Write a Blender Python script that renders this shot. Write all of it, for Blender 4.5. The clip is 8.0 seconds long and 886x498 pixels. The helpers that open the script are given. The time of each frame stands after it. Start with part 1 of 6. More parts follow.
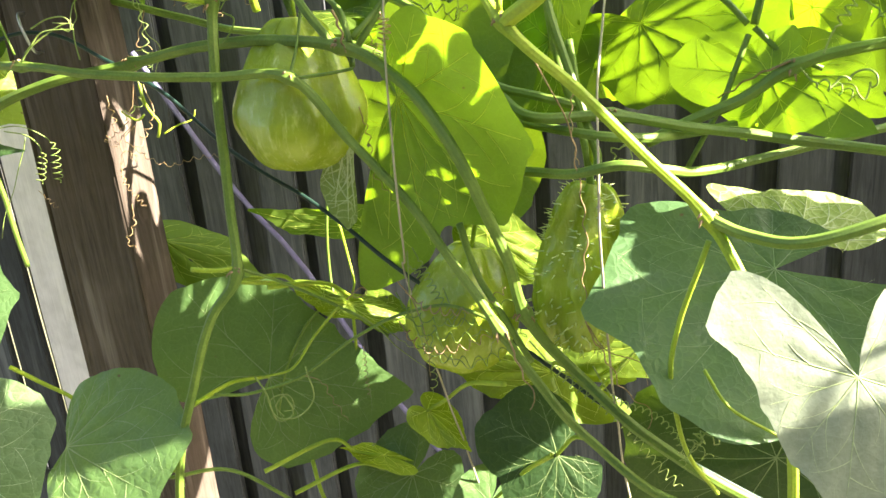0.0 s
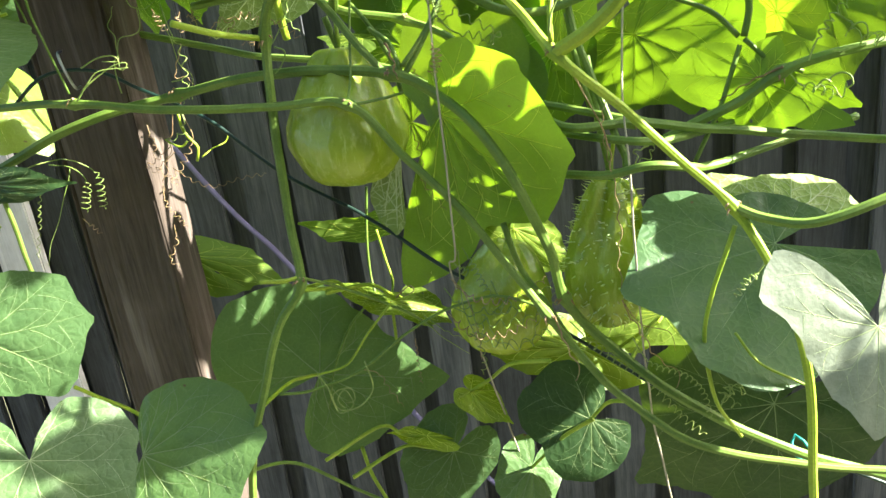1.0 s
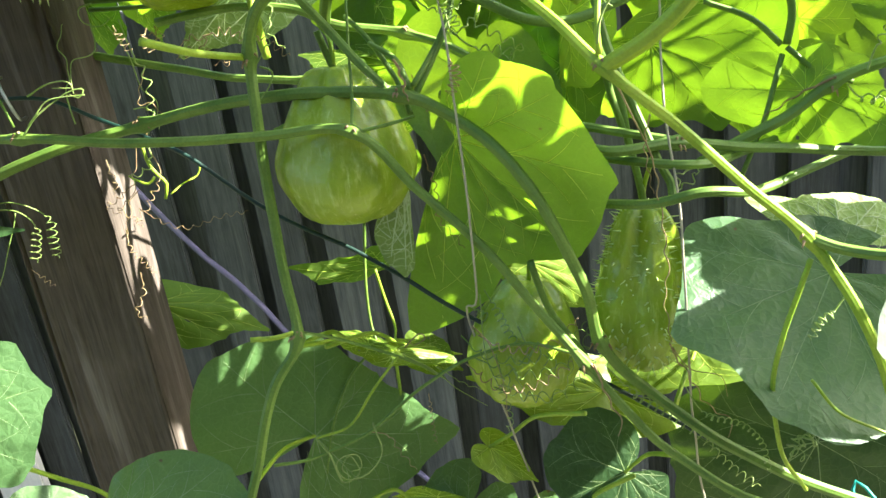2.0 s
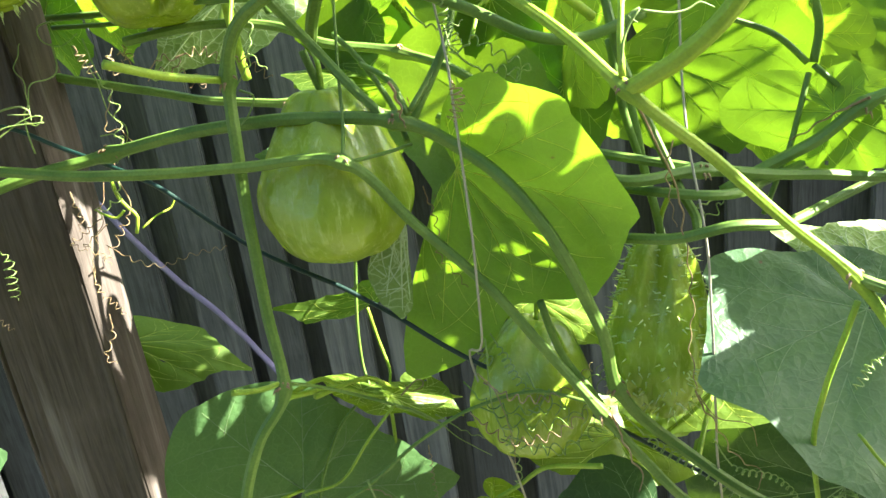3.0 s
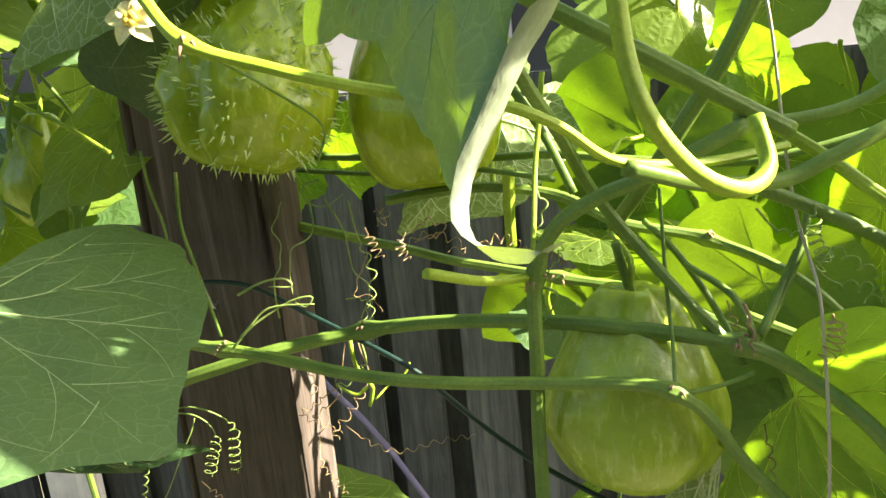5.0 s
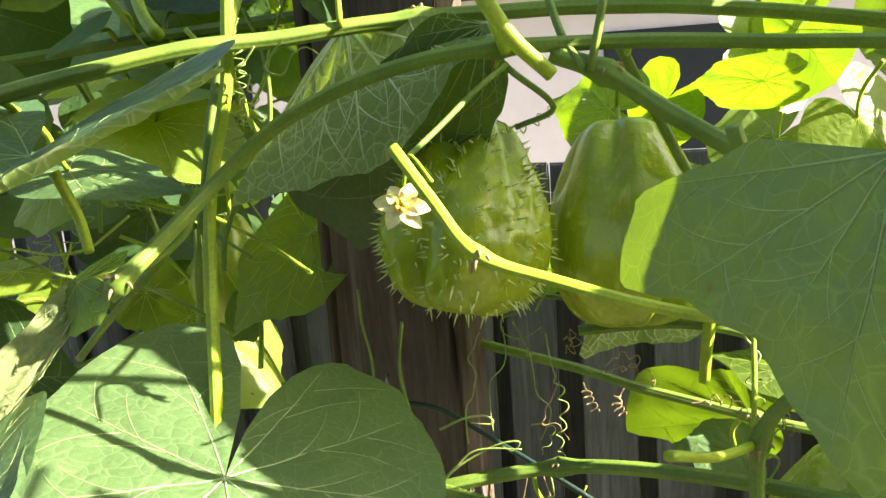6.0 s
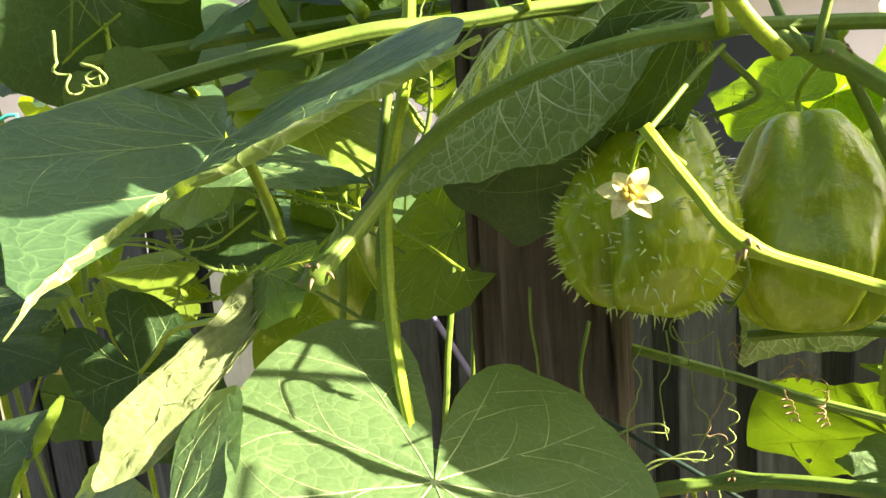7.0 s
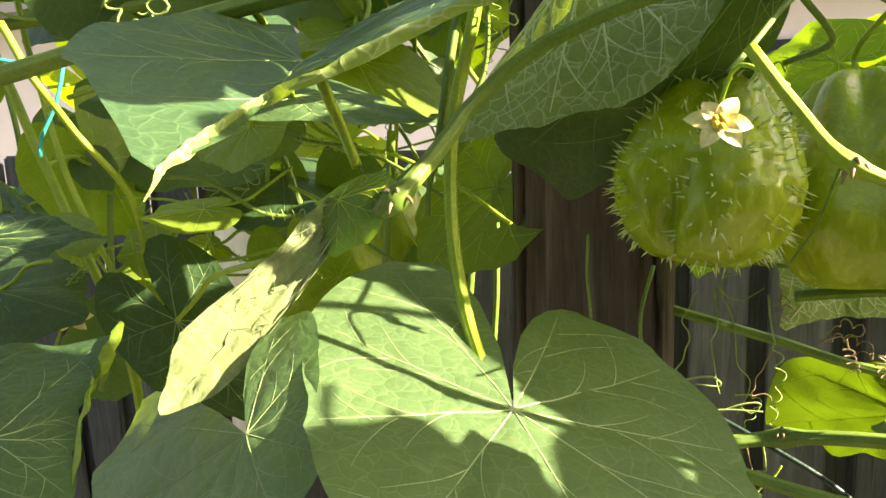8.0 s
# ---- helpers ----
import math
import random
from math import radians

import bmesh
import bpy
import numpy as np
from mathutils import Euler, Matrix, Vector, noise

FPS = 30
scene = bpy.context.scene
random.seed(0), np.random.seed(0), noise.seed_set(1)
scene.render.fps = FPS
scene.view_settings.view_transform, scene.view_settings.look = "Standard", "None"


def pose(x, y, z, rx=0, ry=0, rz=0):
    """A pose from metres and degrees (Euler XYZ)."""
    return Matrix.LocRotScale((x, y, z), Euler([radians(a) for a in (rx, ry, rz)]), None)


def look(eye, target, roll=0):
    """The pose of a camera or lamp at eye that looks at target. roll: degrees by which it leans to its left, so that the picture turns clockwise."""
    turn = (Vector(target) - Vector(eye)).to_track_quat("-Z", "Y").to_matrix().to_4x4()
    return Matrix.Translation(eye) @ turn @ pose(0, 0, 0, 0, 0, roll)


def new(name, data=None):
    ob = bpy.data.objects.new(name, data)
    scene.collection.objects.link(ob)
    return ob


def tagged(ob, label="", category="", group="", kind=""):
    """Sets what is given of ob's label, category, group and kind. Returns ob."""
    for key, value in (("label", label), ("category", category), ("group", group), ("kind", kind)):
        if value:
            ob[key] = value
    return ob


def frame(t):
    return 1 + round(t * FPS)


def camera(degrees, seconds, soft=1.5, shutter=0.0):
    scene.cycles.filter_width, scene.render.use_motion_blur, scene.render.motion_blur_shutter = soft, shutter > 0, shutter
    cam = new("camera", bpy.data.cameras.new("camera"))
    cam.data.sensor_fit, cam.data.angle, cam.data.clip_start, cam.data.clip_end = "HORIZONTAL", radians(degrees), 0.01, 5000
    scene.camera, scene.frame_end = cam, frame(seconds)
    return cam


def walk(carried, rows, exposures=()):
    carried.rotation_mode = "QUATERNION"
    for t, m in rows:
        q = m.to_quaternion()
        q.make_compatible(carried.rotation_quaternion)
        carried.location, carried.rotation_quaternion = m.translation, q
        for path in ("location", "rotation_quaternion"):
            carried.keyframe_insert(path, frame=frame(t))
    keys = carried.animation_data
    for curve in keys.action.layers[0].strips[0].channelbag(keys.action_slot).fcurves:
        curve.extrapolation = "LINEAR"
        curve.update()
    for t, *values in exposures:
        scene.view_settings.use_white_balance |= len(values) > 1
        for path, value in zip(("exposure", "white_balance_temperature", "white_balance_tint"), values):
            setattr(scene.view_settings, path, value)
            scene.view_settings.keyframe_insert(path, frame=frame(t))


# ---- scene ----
cam = camera(60.59, 8.0)
# seconds, x, y, z, pitch, lean to the right, yaw
ROWS = [
    (0, 0.0276, 0.0562, 1.4616, -18.08, 5.05, 4.09),
    (0.5, -0.027, 0.0195, 1.4771, -19.08, 6.58, 1.88),
    (1, -0.0701, -0.0132, 1.5071, -19.61, 7.55, -1.31),
    (1.5, -0.1242, 0.021, 1.5004, -19.11, 8.03, -4.02),
    (1.7, -0.1212, 0.0474, 1.5029, -19.09, 8.16, -4.74),
    (2.8, -0.119, 0.1336, 1.5101, -18.51, 8.5, -7.08),
    (3, -0.1248, 0.1417, 1.5092, -18.31, 8.47, -7.23),
    (3.5, -0.1211, 0.1772, 1.5217, -17.45, 8.24, -7.26),
    (4, -0.14, 0.2098, 1.5385, -16.42, 7.67, -6.54),
    (4.5, -0.1926, 0.2375, 1.5724, -14.82, 6.9, -4.3),
    (5, -0.2501, 0.2627, 1.5998, -13.56, 5.57, -1.93),
    (5.2, -0.2666, 0.2692, 1.6235, -14.39, 4.95, -0.31),
    (6.3, -0.3593, 0.2805, 1.6902, -10.89, 4.44, 4.15),
    (6.5, -0.3804, 0.2814, 1.6809, -10.66, 4.35, 4.68),
    (7, -0.417, 0.2956, 1.6775, -10.81, 4.14, 6.06),
    (7.5, -0.4282, 0.2969, 1.6694, -10.93, 3.56, 6.46),
    (8, -0.4626, 0.2902, 1.6459, -10.84, 2.22, 4.82),
]
walk(cam, [(t, Matrix.Translation((x, y, z)) @ pose(0, 0, 0, 0, 0, yaw) @ pose(0, 0, 0, 90 + pitch) @ pose(0, 0, 0, 0, 0, -lean)) for t, x, y, z, pitch, lean, yaw in ROWS],
     exposures=((0.0, 3.40, 7000, 8), (0.5, 3.09, 7200, 6), (1.0, 3.07, 6400, 4), (1.5, 3.11, 6200, 1), (3.0, 3.25, 6050, 0), (4.0, 3.13, 6250, 0), (5.0, 2.97, 7000, 6), (6.4, 2.88, 7200, 9), (8.0, 2.91, 8000, 10)))

# ---- light ----
SUN = Vector((0.84, -0.12, 0.53)).normalized()          # the way to the sun
world = bpy.data.worlds.new("sky")
scene.world = world
world.use_nodes = True
wn = world.node_tree.nodes
sky = wn.new("ShaderNodeTexSky")
sky.sky_type, sky.sun_disc = "NISHITA", False
sky.dust_density, sky.air_density = 3.0, 0.8
sky.sun_elevation = math.asin(SUN.z)
sky.sun_rotation = math.atan2(SUN.x, SUN.y)
world.node_tree.links.new(sky.outputs["Color"], wn["Background"].inputs["Color"])
wn["Background"].inputs["Strength"].default_value = 0.062
lamp = bpy.data.lights.new("sun", "SUN")
lamp.energy, lamp.angle, lamp.color = 4.7, radians(0.55), (1.0, 0.93, 0.80)
new("sun", lamp).matrix_world = look((0, 0, 0), -SUN)


# ---- materials ----
def material(name):
    m = bpy.data.materials.new(name)
    m.use_nodes = True
    n, l = m.node_tree.nodes, m.node_tree.links
    return m, n, l, n["Principled BSDF"], n["Material Output"]


def ramp(n, l, source, stops):
    r = n.new("ShaderNodeValToRGB")
    while len(r.color_ramp.elements) < len(stops):
        r.color_ramp.elements.new(0.5)
    for e, (at, c) in zip(r.color_ramp.elements, stops):
        e.position, e.color = at, (*c, 1) if len(c) == 3 else c
    l.new(source, r.inputs["Fac"])
    return r.outputs["Color"]


def grey(v):
    return (v, v, v)


def coords(n, l, kind="Object", scale=(1, 1, 1)):
    t, g = n.new("ShaderNodeTexCoord"), n.new("ShaderNodeMapping")
    g.inputs["Scale"].default_value = scale
    l.new(t.outputs[kind], g.inputs["Vector"])
    return g.outputs["Vector"]


def noise_at(n, l, vector, scale, detail=4.0, rough=0.6, distort=0.0):
    t = n.new("ShaderNodeTexNoise")
    t.inputs["Scale"].default_value, t.inputs["Detail"].default_value = scale, detail
    t.inputs["Roughness"].default_value, t.inputs["Distortion"].default_value = rough, distort
    l.new(vector, t.inputs["Vector"])
    return t.outputs["Fac"]


def blend(n, l, fac, a, b, mode="MIX"):
    x = n.new("ShaderNodeMix")
    x.data_type, x.blend_type = "RGBA", mode
    for socket, value in ((x.inputs["Factor"], fac), (x.inputs["A"], a), (x.inputs["B"], b)):
        if hasattr(value, "is_linked"):
            l.new(value, socket)
        elif isinstance(value, (int, float)):
            socket.default_value = value
        else:
            socket.default_value = (*value, 1)
    return x.outputs["Result"]


def bump(n, l, height, strength, distance, target, before=None):
    b = n.new("ShaderNodeBump")
    b.inputs["Strength"].default_value, b.inputs["Distance"].default_value = strength, distance
    l.new(height, b.inputs["Height"])
    if before is not None:
        l.new(before, b.inputs["Normal"])
    if target is not None:
        l.new(b.outputs["Normal"], target.inputs["Normal"])
    return b.outputs["Normal"]


def leaf_material(name, dark, light, vein, through_colour, share, rough=0.5, net_width=1.0, relief=0.48, show=0.45):
    """A thin leaf: glossy green skin with a net of pale veins, through which light passes."""
    m, n, l, p, out = material(name)
    uv = coords(n, l, "UV")
    info = n.new("ShaderNodeObjectInfo")
    big = noise_at(n, l, uv, 28, 5, 0.6)
    fine = noise_at(n, l, uv, 420, 3, 0.6)
    body = blend(n, l, big, dark, light)
    tone = blend(n, l, info.outputs["Random"], grey(0.82), (1.12, 1.1, 0.95))
    body = blend(n, l, 1.0, body, tone, "MULTIPLY")
    body = blend(n, l, 0.35, body, ramp(n, l, fine, [(0.3, grey(0.6)), (0.7, grey(1.25))]), "MULTIPLY")
    net = n.new("ShaderNodeTexVoronoi")
    net.feature = "DISTANCE_TO_EDGE"
    net.inputs["Scale"].default_value, net.inputs["Randomness"].default_value = 105, 1.0
    bend = n.new("ShaderNodeTexNoise")
    bend.inputs["Scale"].default_value = 60
    l.new(uv, bend.inputs["Vector"])
    wavy = n.new("ShaderNodeVectorMath")
    wavy.operation = "MULTIPLY_ADD"
    l.new(bend.outputs["Color"], wavy.inputs[0])
    wavy.inputs[1].default_value = (0.012, 0.012, 0.0)
    l.new(uv, wavy.inputs[2])
    l.new(wavy.outputs["Vector"], net.inputs["Vector"])
    small = n.new("ShaderNodeTexVoronoi")
    small.feature = "DISTANCE_TO_EDGE"
    small.inputs["Scale"].default_value = 260
    l.new(uv, small.inputs["Vector"])
    line = ramp(n, l, net.outputs["Distance"], [(0.0, grey(show)), (0.012 * net_width, grey(show * 0.45)), (0.03 * net_width, grey(0))])
    thin = ramp(n, l, small.outputs["Distance"], [(0.0, grey(0.13)), (0.05, grey(0))])
    skin = blend(n, l, line, body, vein)
    skin = blend(n, l, thin, skin, vein)
    # a few brown bites and specks
    speck = n.new("ShaderNodeTexVoronoi")
    speck.inputs["Scale"].default_value = 42
    l.new(wavy.outputs["Vector"], speck.inputs["Vector"])
    apart = n.new("ShaderNodeSeparateColor")
    l.new(speck.outputs["Color"], apart.inputs["Color"])
    few = ramp(n, l, apart.outputs["Red"], [(0.84, grey(0)), (0.86, grey(1))])
    dot = ramp(n, l, speck.outputs["Distance"], [(0.04, grey(0.9)), (0.085, grey(0))])
    dot = blend(n, l, 1.0, dot, few, "MULTIPLY")
    skin = blend(n, l, dot, skin, (0.14, 0.085, 0.03))
    l.new(skin, p.inputs["Base Color"])
    p.inputs["Roughness"].default_value = rough
    p.inputs["Specular IOR Level"].default_value = 0.42
    h = bump(n, l, net.outputs["Distance"], relief, 0.002, None)
    h = bump(n, l, big, 0.4, 0.005, None, h)
    bump(n, l, fine, 0.22, 0.0005, p, h)
    t = n.new("ShaderNodeBsdfTranslucent")
    glow = blend(n, l, blend(n, l, 0.6, line, thin, "ADD"), through_colour, [c * 1.25 for c in through_colour])
    glow = blend(n, l, 1.0, glow, blend(n, l, big, grey(0.75), grey(1.2)), "MULTIPLY")
    glow = blend(n, l, dot, glow, (0.10, 0.06, 0.01))
    l.new(glow, t.inputs["Color"])
    mix = n.new("ShaderNodeMixShader")
    mix.inputs["Fac"].default_value = share
    l.new(p.outputs["BSDF"], mix.inputs[1])
    l.new(t.outputs["BSDF"], mix.inputs[2])
    l.new(mix.outputs["Shader"], out.inputs["Surface"])
    return m


LEAF = {
    "top": leaf_material("leaf_mature", (0.056, 0.120, 0.044), (0.084, 0.158, 0.058), (0.14, 0.22, 0.095), (0.28, 0.44, 0.010), 0.26, 0.46, 1.3),
    "waxy": leaf_material("leaf_waxy", (0.058, 0.113, 0.048), (0.088, 0.148, 0.063), (0.17, 0.24, 0.115), (0.26, 0.42, 0.010), 0.18, 0.44, 1.3),
    "thin": leaf_material("leaf_thin", (0.10, 0.170, 0.026), (0.135, 0.220, 0.036), (0.20, 0.28, 0.065), (0.185, 0.315, 0.010), 0.55, 0.5, 1.3),
    "dark": leaf_material("leaf_old", (0.022, 0.056, 0.021), (0.036, 0.080, 0.028), (0.09, 0.145, 0.055), (0.13, 0.23, 0.010), 0.28, 0.46, 1.4),
    "under": leaf_material("leaf_underside", (0.185, 0.275, 0.082), (0.24, 0.34, 0.108), (0.58, 0.64, 0.38), (0.30, 0.42, 0.02), 0.32, 0.6, 2.2, 0.9, 0.65),
    "young": leaf_material("leaf_young", (0.12, 0.19, 0.025), (0.17, 0.26, 0.035), (0.26, 0.36, 0.08), (0.34, 0.48, 0.012), 0.45, 0.42, 1.3),
    "deep": leaf_material("leaf_deep_green", (0.036, 0.086, 0.038), (0.056, 0.116, 0.050), (0.12, 0.20, 0.09), (0.22, 0.36, 0.010), 0.22, 0.42, 1.5),
    # sky sheen and sun glare put into the base colour as near-white green
    "sheen": leaf_material("leaf_painted_sheen", (0.215, 0.255, 0.195), (0.27, 0.31, 0.24), (0.27, 0.32, 0.24), (0.30, 0.40, 0.06), 0.2, 0.38, 0.8, 0.12),
    "bright": leaf_material("leaf_translucent", (0.11, 0.185, 0.028), (0.15, 0.24, 0.040), (0.20, 0.28, 0.065), (0.27, 0.46, 0.016), 0.5, 0.45, 1.3),
    "pale": leaf_material("leaf_bleached", (0.17, 0.225, 0.105), (0.25, 0.305, 0.150), (0.34, 0.39, 0.22), (0.30, 0.40, 0.04), 0.26, 0.5, 1.4),
}


VEIN_THIN = leaf_material("vein_translucent", (0.38, 0.48, 0.13), (0.44, 0.54, 0.17), (0.44, 0.54, 0.17), (0.95, 1.0, 0.28), 0.66)


def stalk_material(name, dark, light, share=0.12):
    m, n, l, p, out = material(name)
    v = coords(n, l, "Object")
    f = noise_at(n, l, v, 30, 5)
    g = noise_at(n, l, v, 500, 3)
    c = blend(n, l, ramp(n, l, f, [(0.35, grey(0)), (0.65, grey(1))]), dark, light)
    c = blend(n, l, 0.4, c, ramp(n, l, g, [(0.3, grey(0.65)), (0.7, grey(1.3))]), "MULTIPLY")
    l.new(c, p.inputs["Base Color"])
    p.inputs["Roughness"].default_value = 0.5
    p.inputs["Specular IOR Level"].default_value = 0.32
    p.inputs["Subsurface Weight"].default_value = share
    p.inputs["Subsurface Radius"].default_value = (0.004, 0.006, 0.001)
    p.inputs["Subsurface Scale"].default_value = 0.6
    bump(n, l, g, 0.3, 0.0005, p)
    return m


CANE = stalk_material("cane_green", (0.095, 0.165, 0.026), (0.155, 0.235, 0.040), 0.05)
CANE_LIGHT = stalk_material("cane_young", (0.21, 0.31, 0.022), (0.31, 0.41, 0.040), 0.25)
VEIN = stalk_material("vein_pale", (0.26, 0.34, 0.15), (0.33, 0.41, 0.19))
VEIN_UNDER = stalk_material("vein_underside", (0.44, 0.53, 0.25), (0.52, 0.60, 0.31))
VEIN_DARK = stalk_material("vein_green", (0.18, 0.26, 0.10), (0.24, 0.32, 0.13))
TENDRIL = stalk_material("tendril_green", (0.16, 0.24, 0.06), (0.26, 0.32, 0.10))
DRY = stalk_material("dry_brown", (0.16, 0.10, 0.05), (0.34, 0.24, 0.14))


def fruit_material(name, dark, light, pale):
    m, n, l, p, out = material(name)
    v = coords(n, l, "Object")
    big = noise_at(n, l, v, 38, 4, 0.6)
    streak = noise_at(n, l, coords(n, l, "Object", (1, 1, 0.22)), 210, 4, 0.65, 0.4)
    fine = noise_at(n, l, v, 900, 2)
    c = blend(n, l, ramp(n, l, big, [(0.3, grey(0)), (0.7, grey(1))]), dark, light)
    c = blend(n, l, ramp(n, l, streak, [(0.52, grey(0)), (0.72, grey(0.75))]), c, pale)
    l.new(c, p.inputs["Base Color"])
    l.new(ramp(n, l, streak, [(0.3, grey(0.17)), (0.8, grey(0.30))]), p.inputs["Roughness"])
    p.inputs["Specular IOR Level"].default_value = 0.5
    p.inputs["Subsurface Weight"].default_value = 0.25
    p.inputs["Subsurface Radius"].default_value = (0.010, 0.016, 0.003)
    p.inputs["Subsurface Scale"].default_value = 0.5
    h = bump(n, l, big, 0.35, 0.006, None)
    h = bump(n, l, streak, 0.16, 0.002, None, h)
    bump(n, l, fine, 0.1, 0.0004, p, h)
    return m


FRUIT_DEEP = fruit_material("fruit_deep_green", (0.22, 0.295, 0.010), (0.315, 0.40, 0.020), (0.43, 0.50, 0.06))
FRUIT = fruit_material("fruit_green", (0.24, 0.325, 0.022), (0.34, 0.43, 0.045), (0.47, 0.53, 0.13))
SPINE = stalk_material("spine_pale", (0.50, 0.60, 0.22), (0.62, 0.70, 0.32), 0.2)


def wood_material(name, dark, light, streaks, scale=1.0, rough=0.85):
    """Weathered timber with its grain upright."""
    m, n, l, p, out = material(name)
    v = coords(n, l, "Object", (1, 1, 0.06))
    w = coords(n, l, "Object")
    info = n.new("ShaderNodeObjectInfo")
    shift = n.new("ShaderNodeVectorMath")
    shift.operation = "MULTIPLY_ADD"
    l.new(info.outputs["Random"], shift.inputs[0])
    shift.inputs[1].default_value = (7.0, 3.0, 5.0)
    l.new(v, shift.inputs[2])
    v = shift.outputs["Vector"]
    grain = noise_at(n, l, v, 240 * scale, 6, 0.7, 0.8)
    wide = noise_at(n, l, v, 40 * scale, 4, 0.6, 0.5)
    blot = noise_at(n, l, w, 14, 5, 0.6)
    c = blend(n, l, ramp(n, l, grain, [(0.3, grey(0)), (0.7, grey(1))]), dark, light)
    c = blend(n, l, 0.5, c, ramp(n, l, blot, [(0.3, grey(0.65)), (0.7, grey(1.3))]), "MULTIPLY")
    c = blend(n, l, ramp(n, l, wide, [(0.57, grey(0)), (0.72, grey(0.7))]), c, streaks)
    tone = blend(n, l, info.outputs["Random"], grey(0.65), grey(1.3))
    l.new(blend(n, l, 1.0, c, tone, "MULTIPLY"), p.inputs["Base Color"])
    p.inputs["Roughness"].default_value = rough
    p.inputs["Specular IOR Level"].default_value = 0.25
    h = bump(n, l, grain, 0.5, 0.0015, None)
    bump(n, l, wide, 0.4, 0.003, p, h)
    return m


POST = wood_material("post_timber", (0.040, 0.030, 0.025), (0.090, 0.070, 0.060), (0.19, 0.16, 0.15))
FENCE = wood_material("fence_timber", (0.038, 0.042, 0.050), (0.096, 0.102, 0.116), (0.165, 0.172, 0.185), 0.6)
PALE_BOARD = wood_material("pale_board", (0.50, 0.48, 0.52), (0.62, 0.60, 0.64), (0.68, 0.66, 0.68))


def plain(name, colour, rough=0.5, metal=0.0, vary=0.3, scale=60):
    m, n, l, p, out = material(name)
    f = noise_at(n, l, coords(n, l, "Object"), scale, 5)
    l.new(blend(n, l, 1.0, colour, blend(n, l, f, grey(1 - vary), grey(1 + vary)), "MULTIPLY"), p.inputs["Base Color"])
    p.inputs["Roughness"].default_value, p.inputs["Metallic"].default_value = rough, metal
    bump(n, l, f, 0.2, 0.002, p)
    return m


WIRE = plain("green_plastic", (0.006, 0.026, 0.019), 0.45, 0, 0.2, 300)
ROPE = plain("purple_cord", (0.13, 0.12, 0.24), 0.7, 0, 0.35, 600)
STRING = plain("beige_string", (0.38, 0.34, 0.25), 0.85, 0, 0.35, 900)
TWINE = plain("teal_twine", (0.02, 0.30, 0.27), 0.6, 0, 0.3, 600)
STEEL = plain("galvanised_steel", (0.45, 0.46, 0.48), 0.4, 0.9, 0.2, 400)
PETAL = stalk_material("petal_cream", (0.78, 0.73, 0.30), (0.84, 0.79, 0.42), 0.3)
ANTHER = plain("anther_yellow", (0.75, 0.50, 0.06), 0.7)
SOIL = plain("ground_soil", (0.13, 0.13, 0.08), 0.95, 0, 0.5, 8)
RENDER = plain("house_wall_paint", (0.72, 0.65, 0.67), 0.9, 0, 0.12, 5)
# dark so that the added wall throws little light back
SKY_BLOCKER = plain("sky_blocker_dark", (0.15, 0.14, 0.14), 0.9, 0, 0.2, 5)
ROOF = plain("roof_tin", (0.12, 0.12, 0.13), 0.6, 0, 0.2, 5)
GLASS = plain("window_dark", (0.03, 0.035, 0.04), 0.1, 0, 0.1, 5)


# ---- shared builders ----
def mesh_object(name, bm, mat, parent=None, label="", smooth=True):
    me = bpy.data.meshes.new(name)
    bm.to_mesh(me)
    bm.free()
    for f in me.polygons:
        f.use_smooth = smooth
    me.materials.append(mat)
    ob = new(name, me)
    ob.parent = parent
    if label:
        tagged(ob, label)
    return ob


def thing(name, at, label, category, group="", kind=""):
    ob = new(name)
    ob.empty_display_size = 0.02
    ob.matrix_world = Matrix.Translation(at)
    return tagged(ob, label, category, group, kind)


def part(name, bm, mat, parent, label="", smooth=True):
    """One mesh under a thing or a part; its points are given in world places."""
    base = parent.matrix_world.translation.copy() if parent.parent is None else parent.parent.matrix_world.translation.copy()
    if parent.parent is not None and parent.parent.parent is not None:
        base = parent.parent.parent.matrix_world.translation.copy()
    bmesh.ops.translate(bm, vec=-base, verts=bm.verts)
    return mesh_object(name, bm, mat, parent, label, smooth)


def smooth_path(points, step=0.006):
    """Points of a Catmull-Rom curve through the waypoints."""
    p = [Vector(q) for q in points]
    if len(p) == 2:
        p = [p[0], p[0].lerp(p[1], 0.5), p[1]]
    p = [p[0] * 2 - p[1]] + p + [p[-1] * 2 - p[-2]]
    out = []
    for a, b, c, d in zip(p[:-3], p[1:-2], p[2:-1], p[3:]):
        k = max(2, int((c - b).length / step))
        for i in range(k):
            t = i / k
            out.append(0.5 * (2 * b + (c - a) * t + (2 * a - 5 * b + 4 * c - d) * t * t + (3 * b - a - 3 * c + d) * t * t * t))
    out.append(p[-2].copy())
    return out


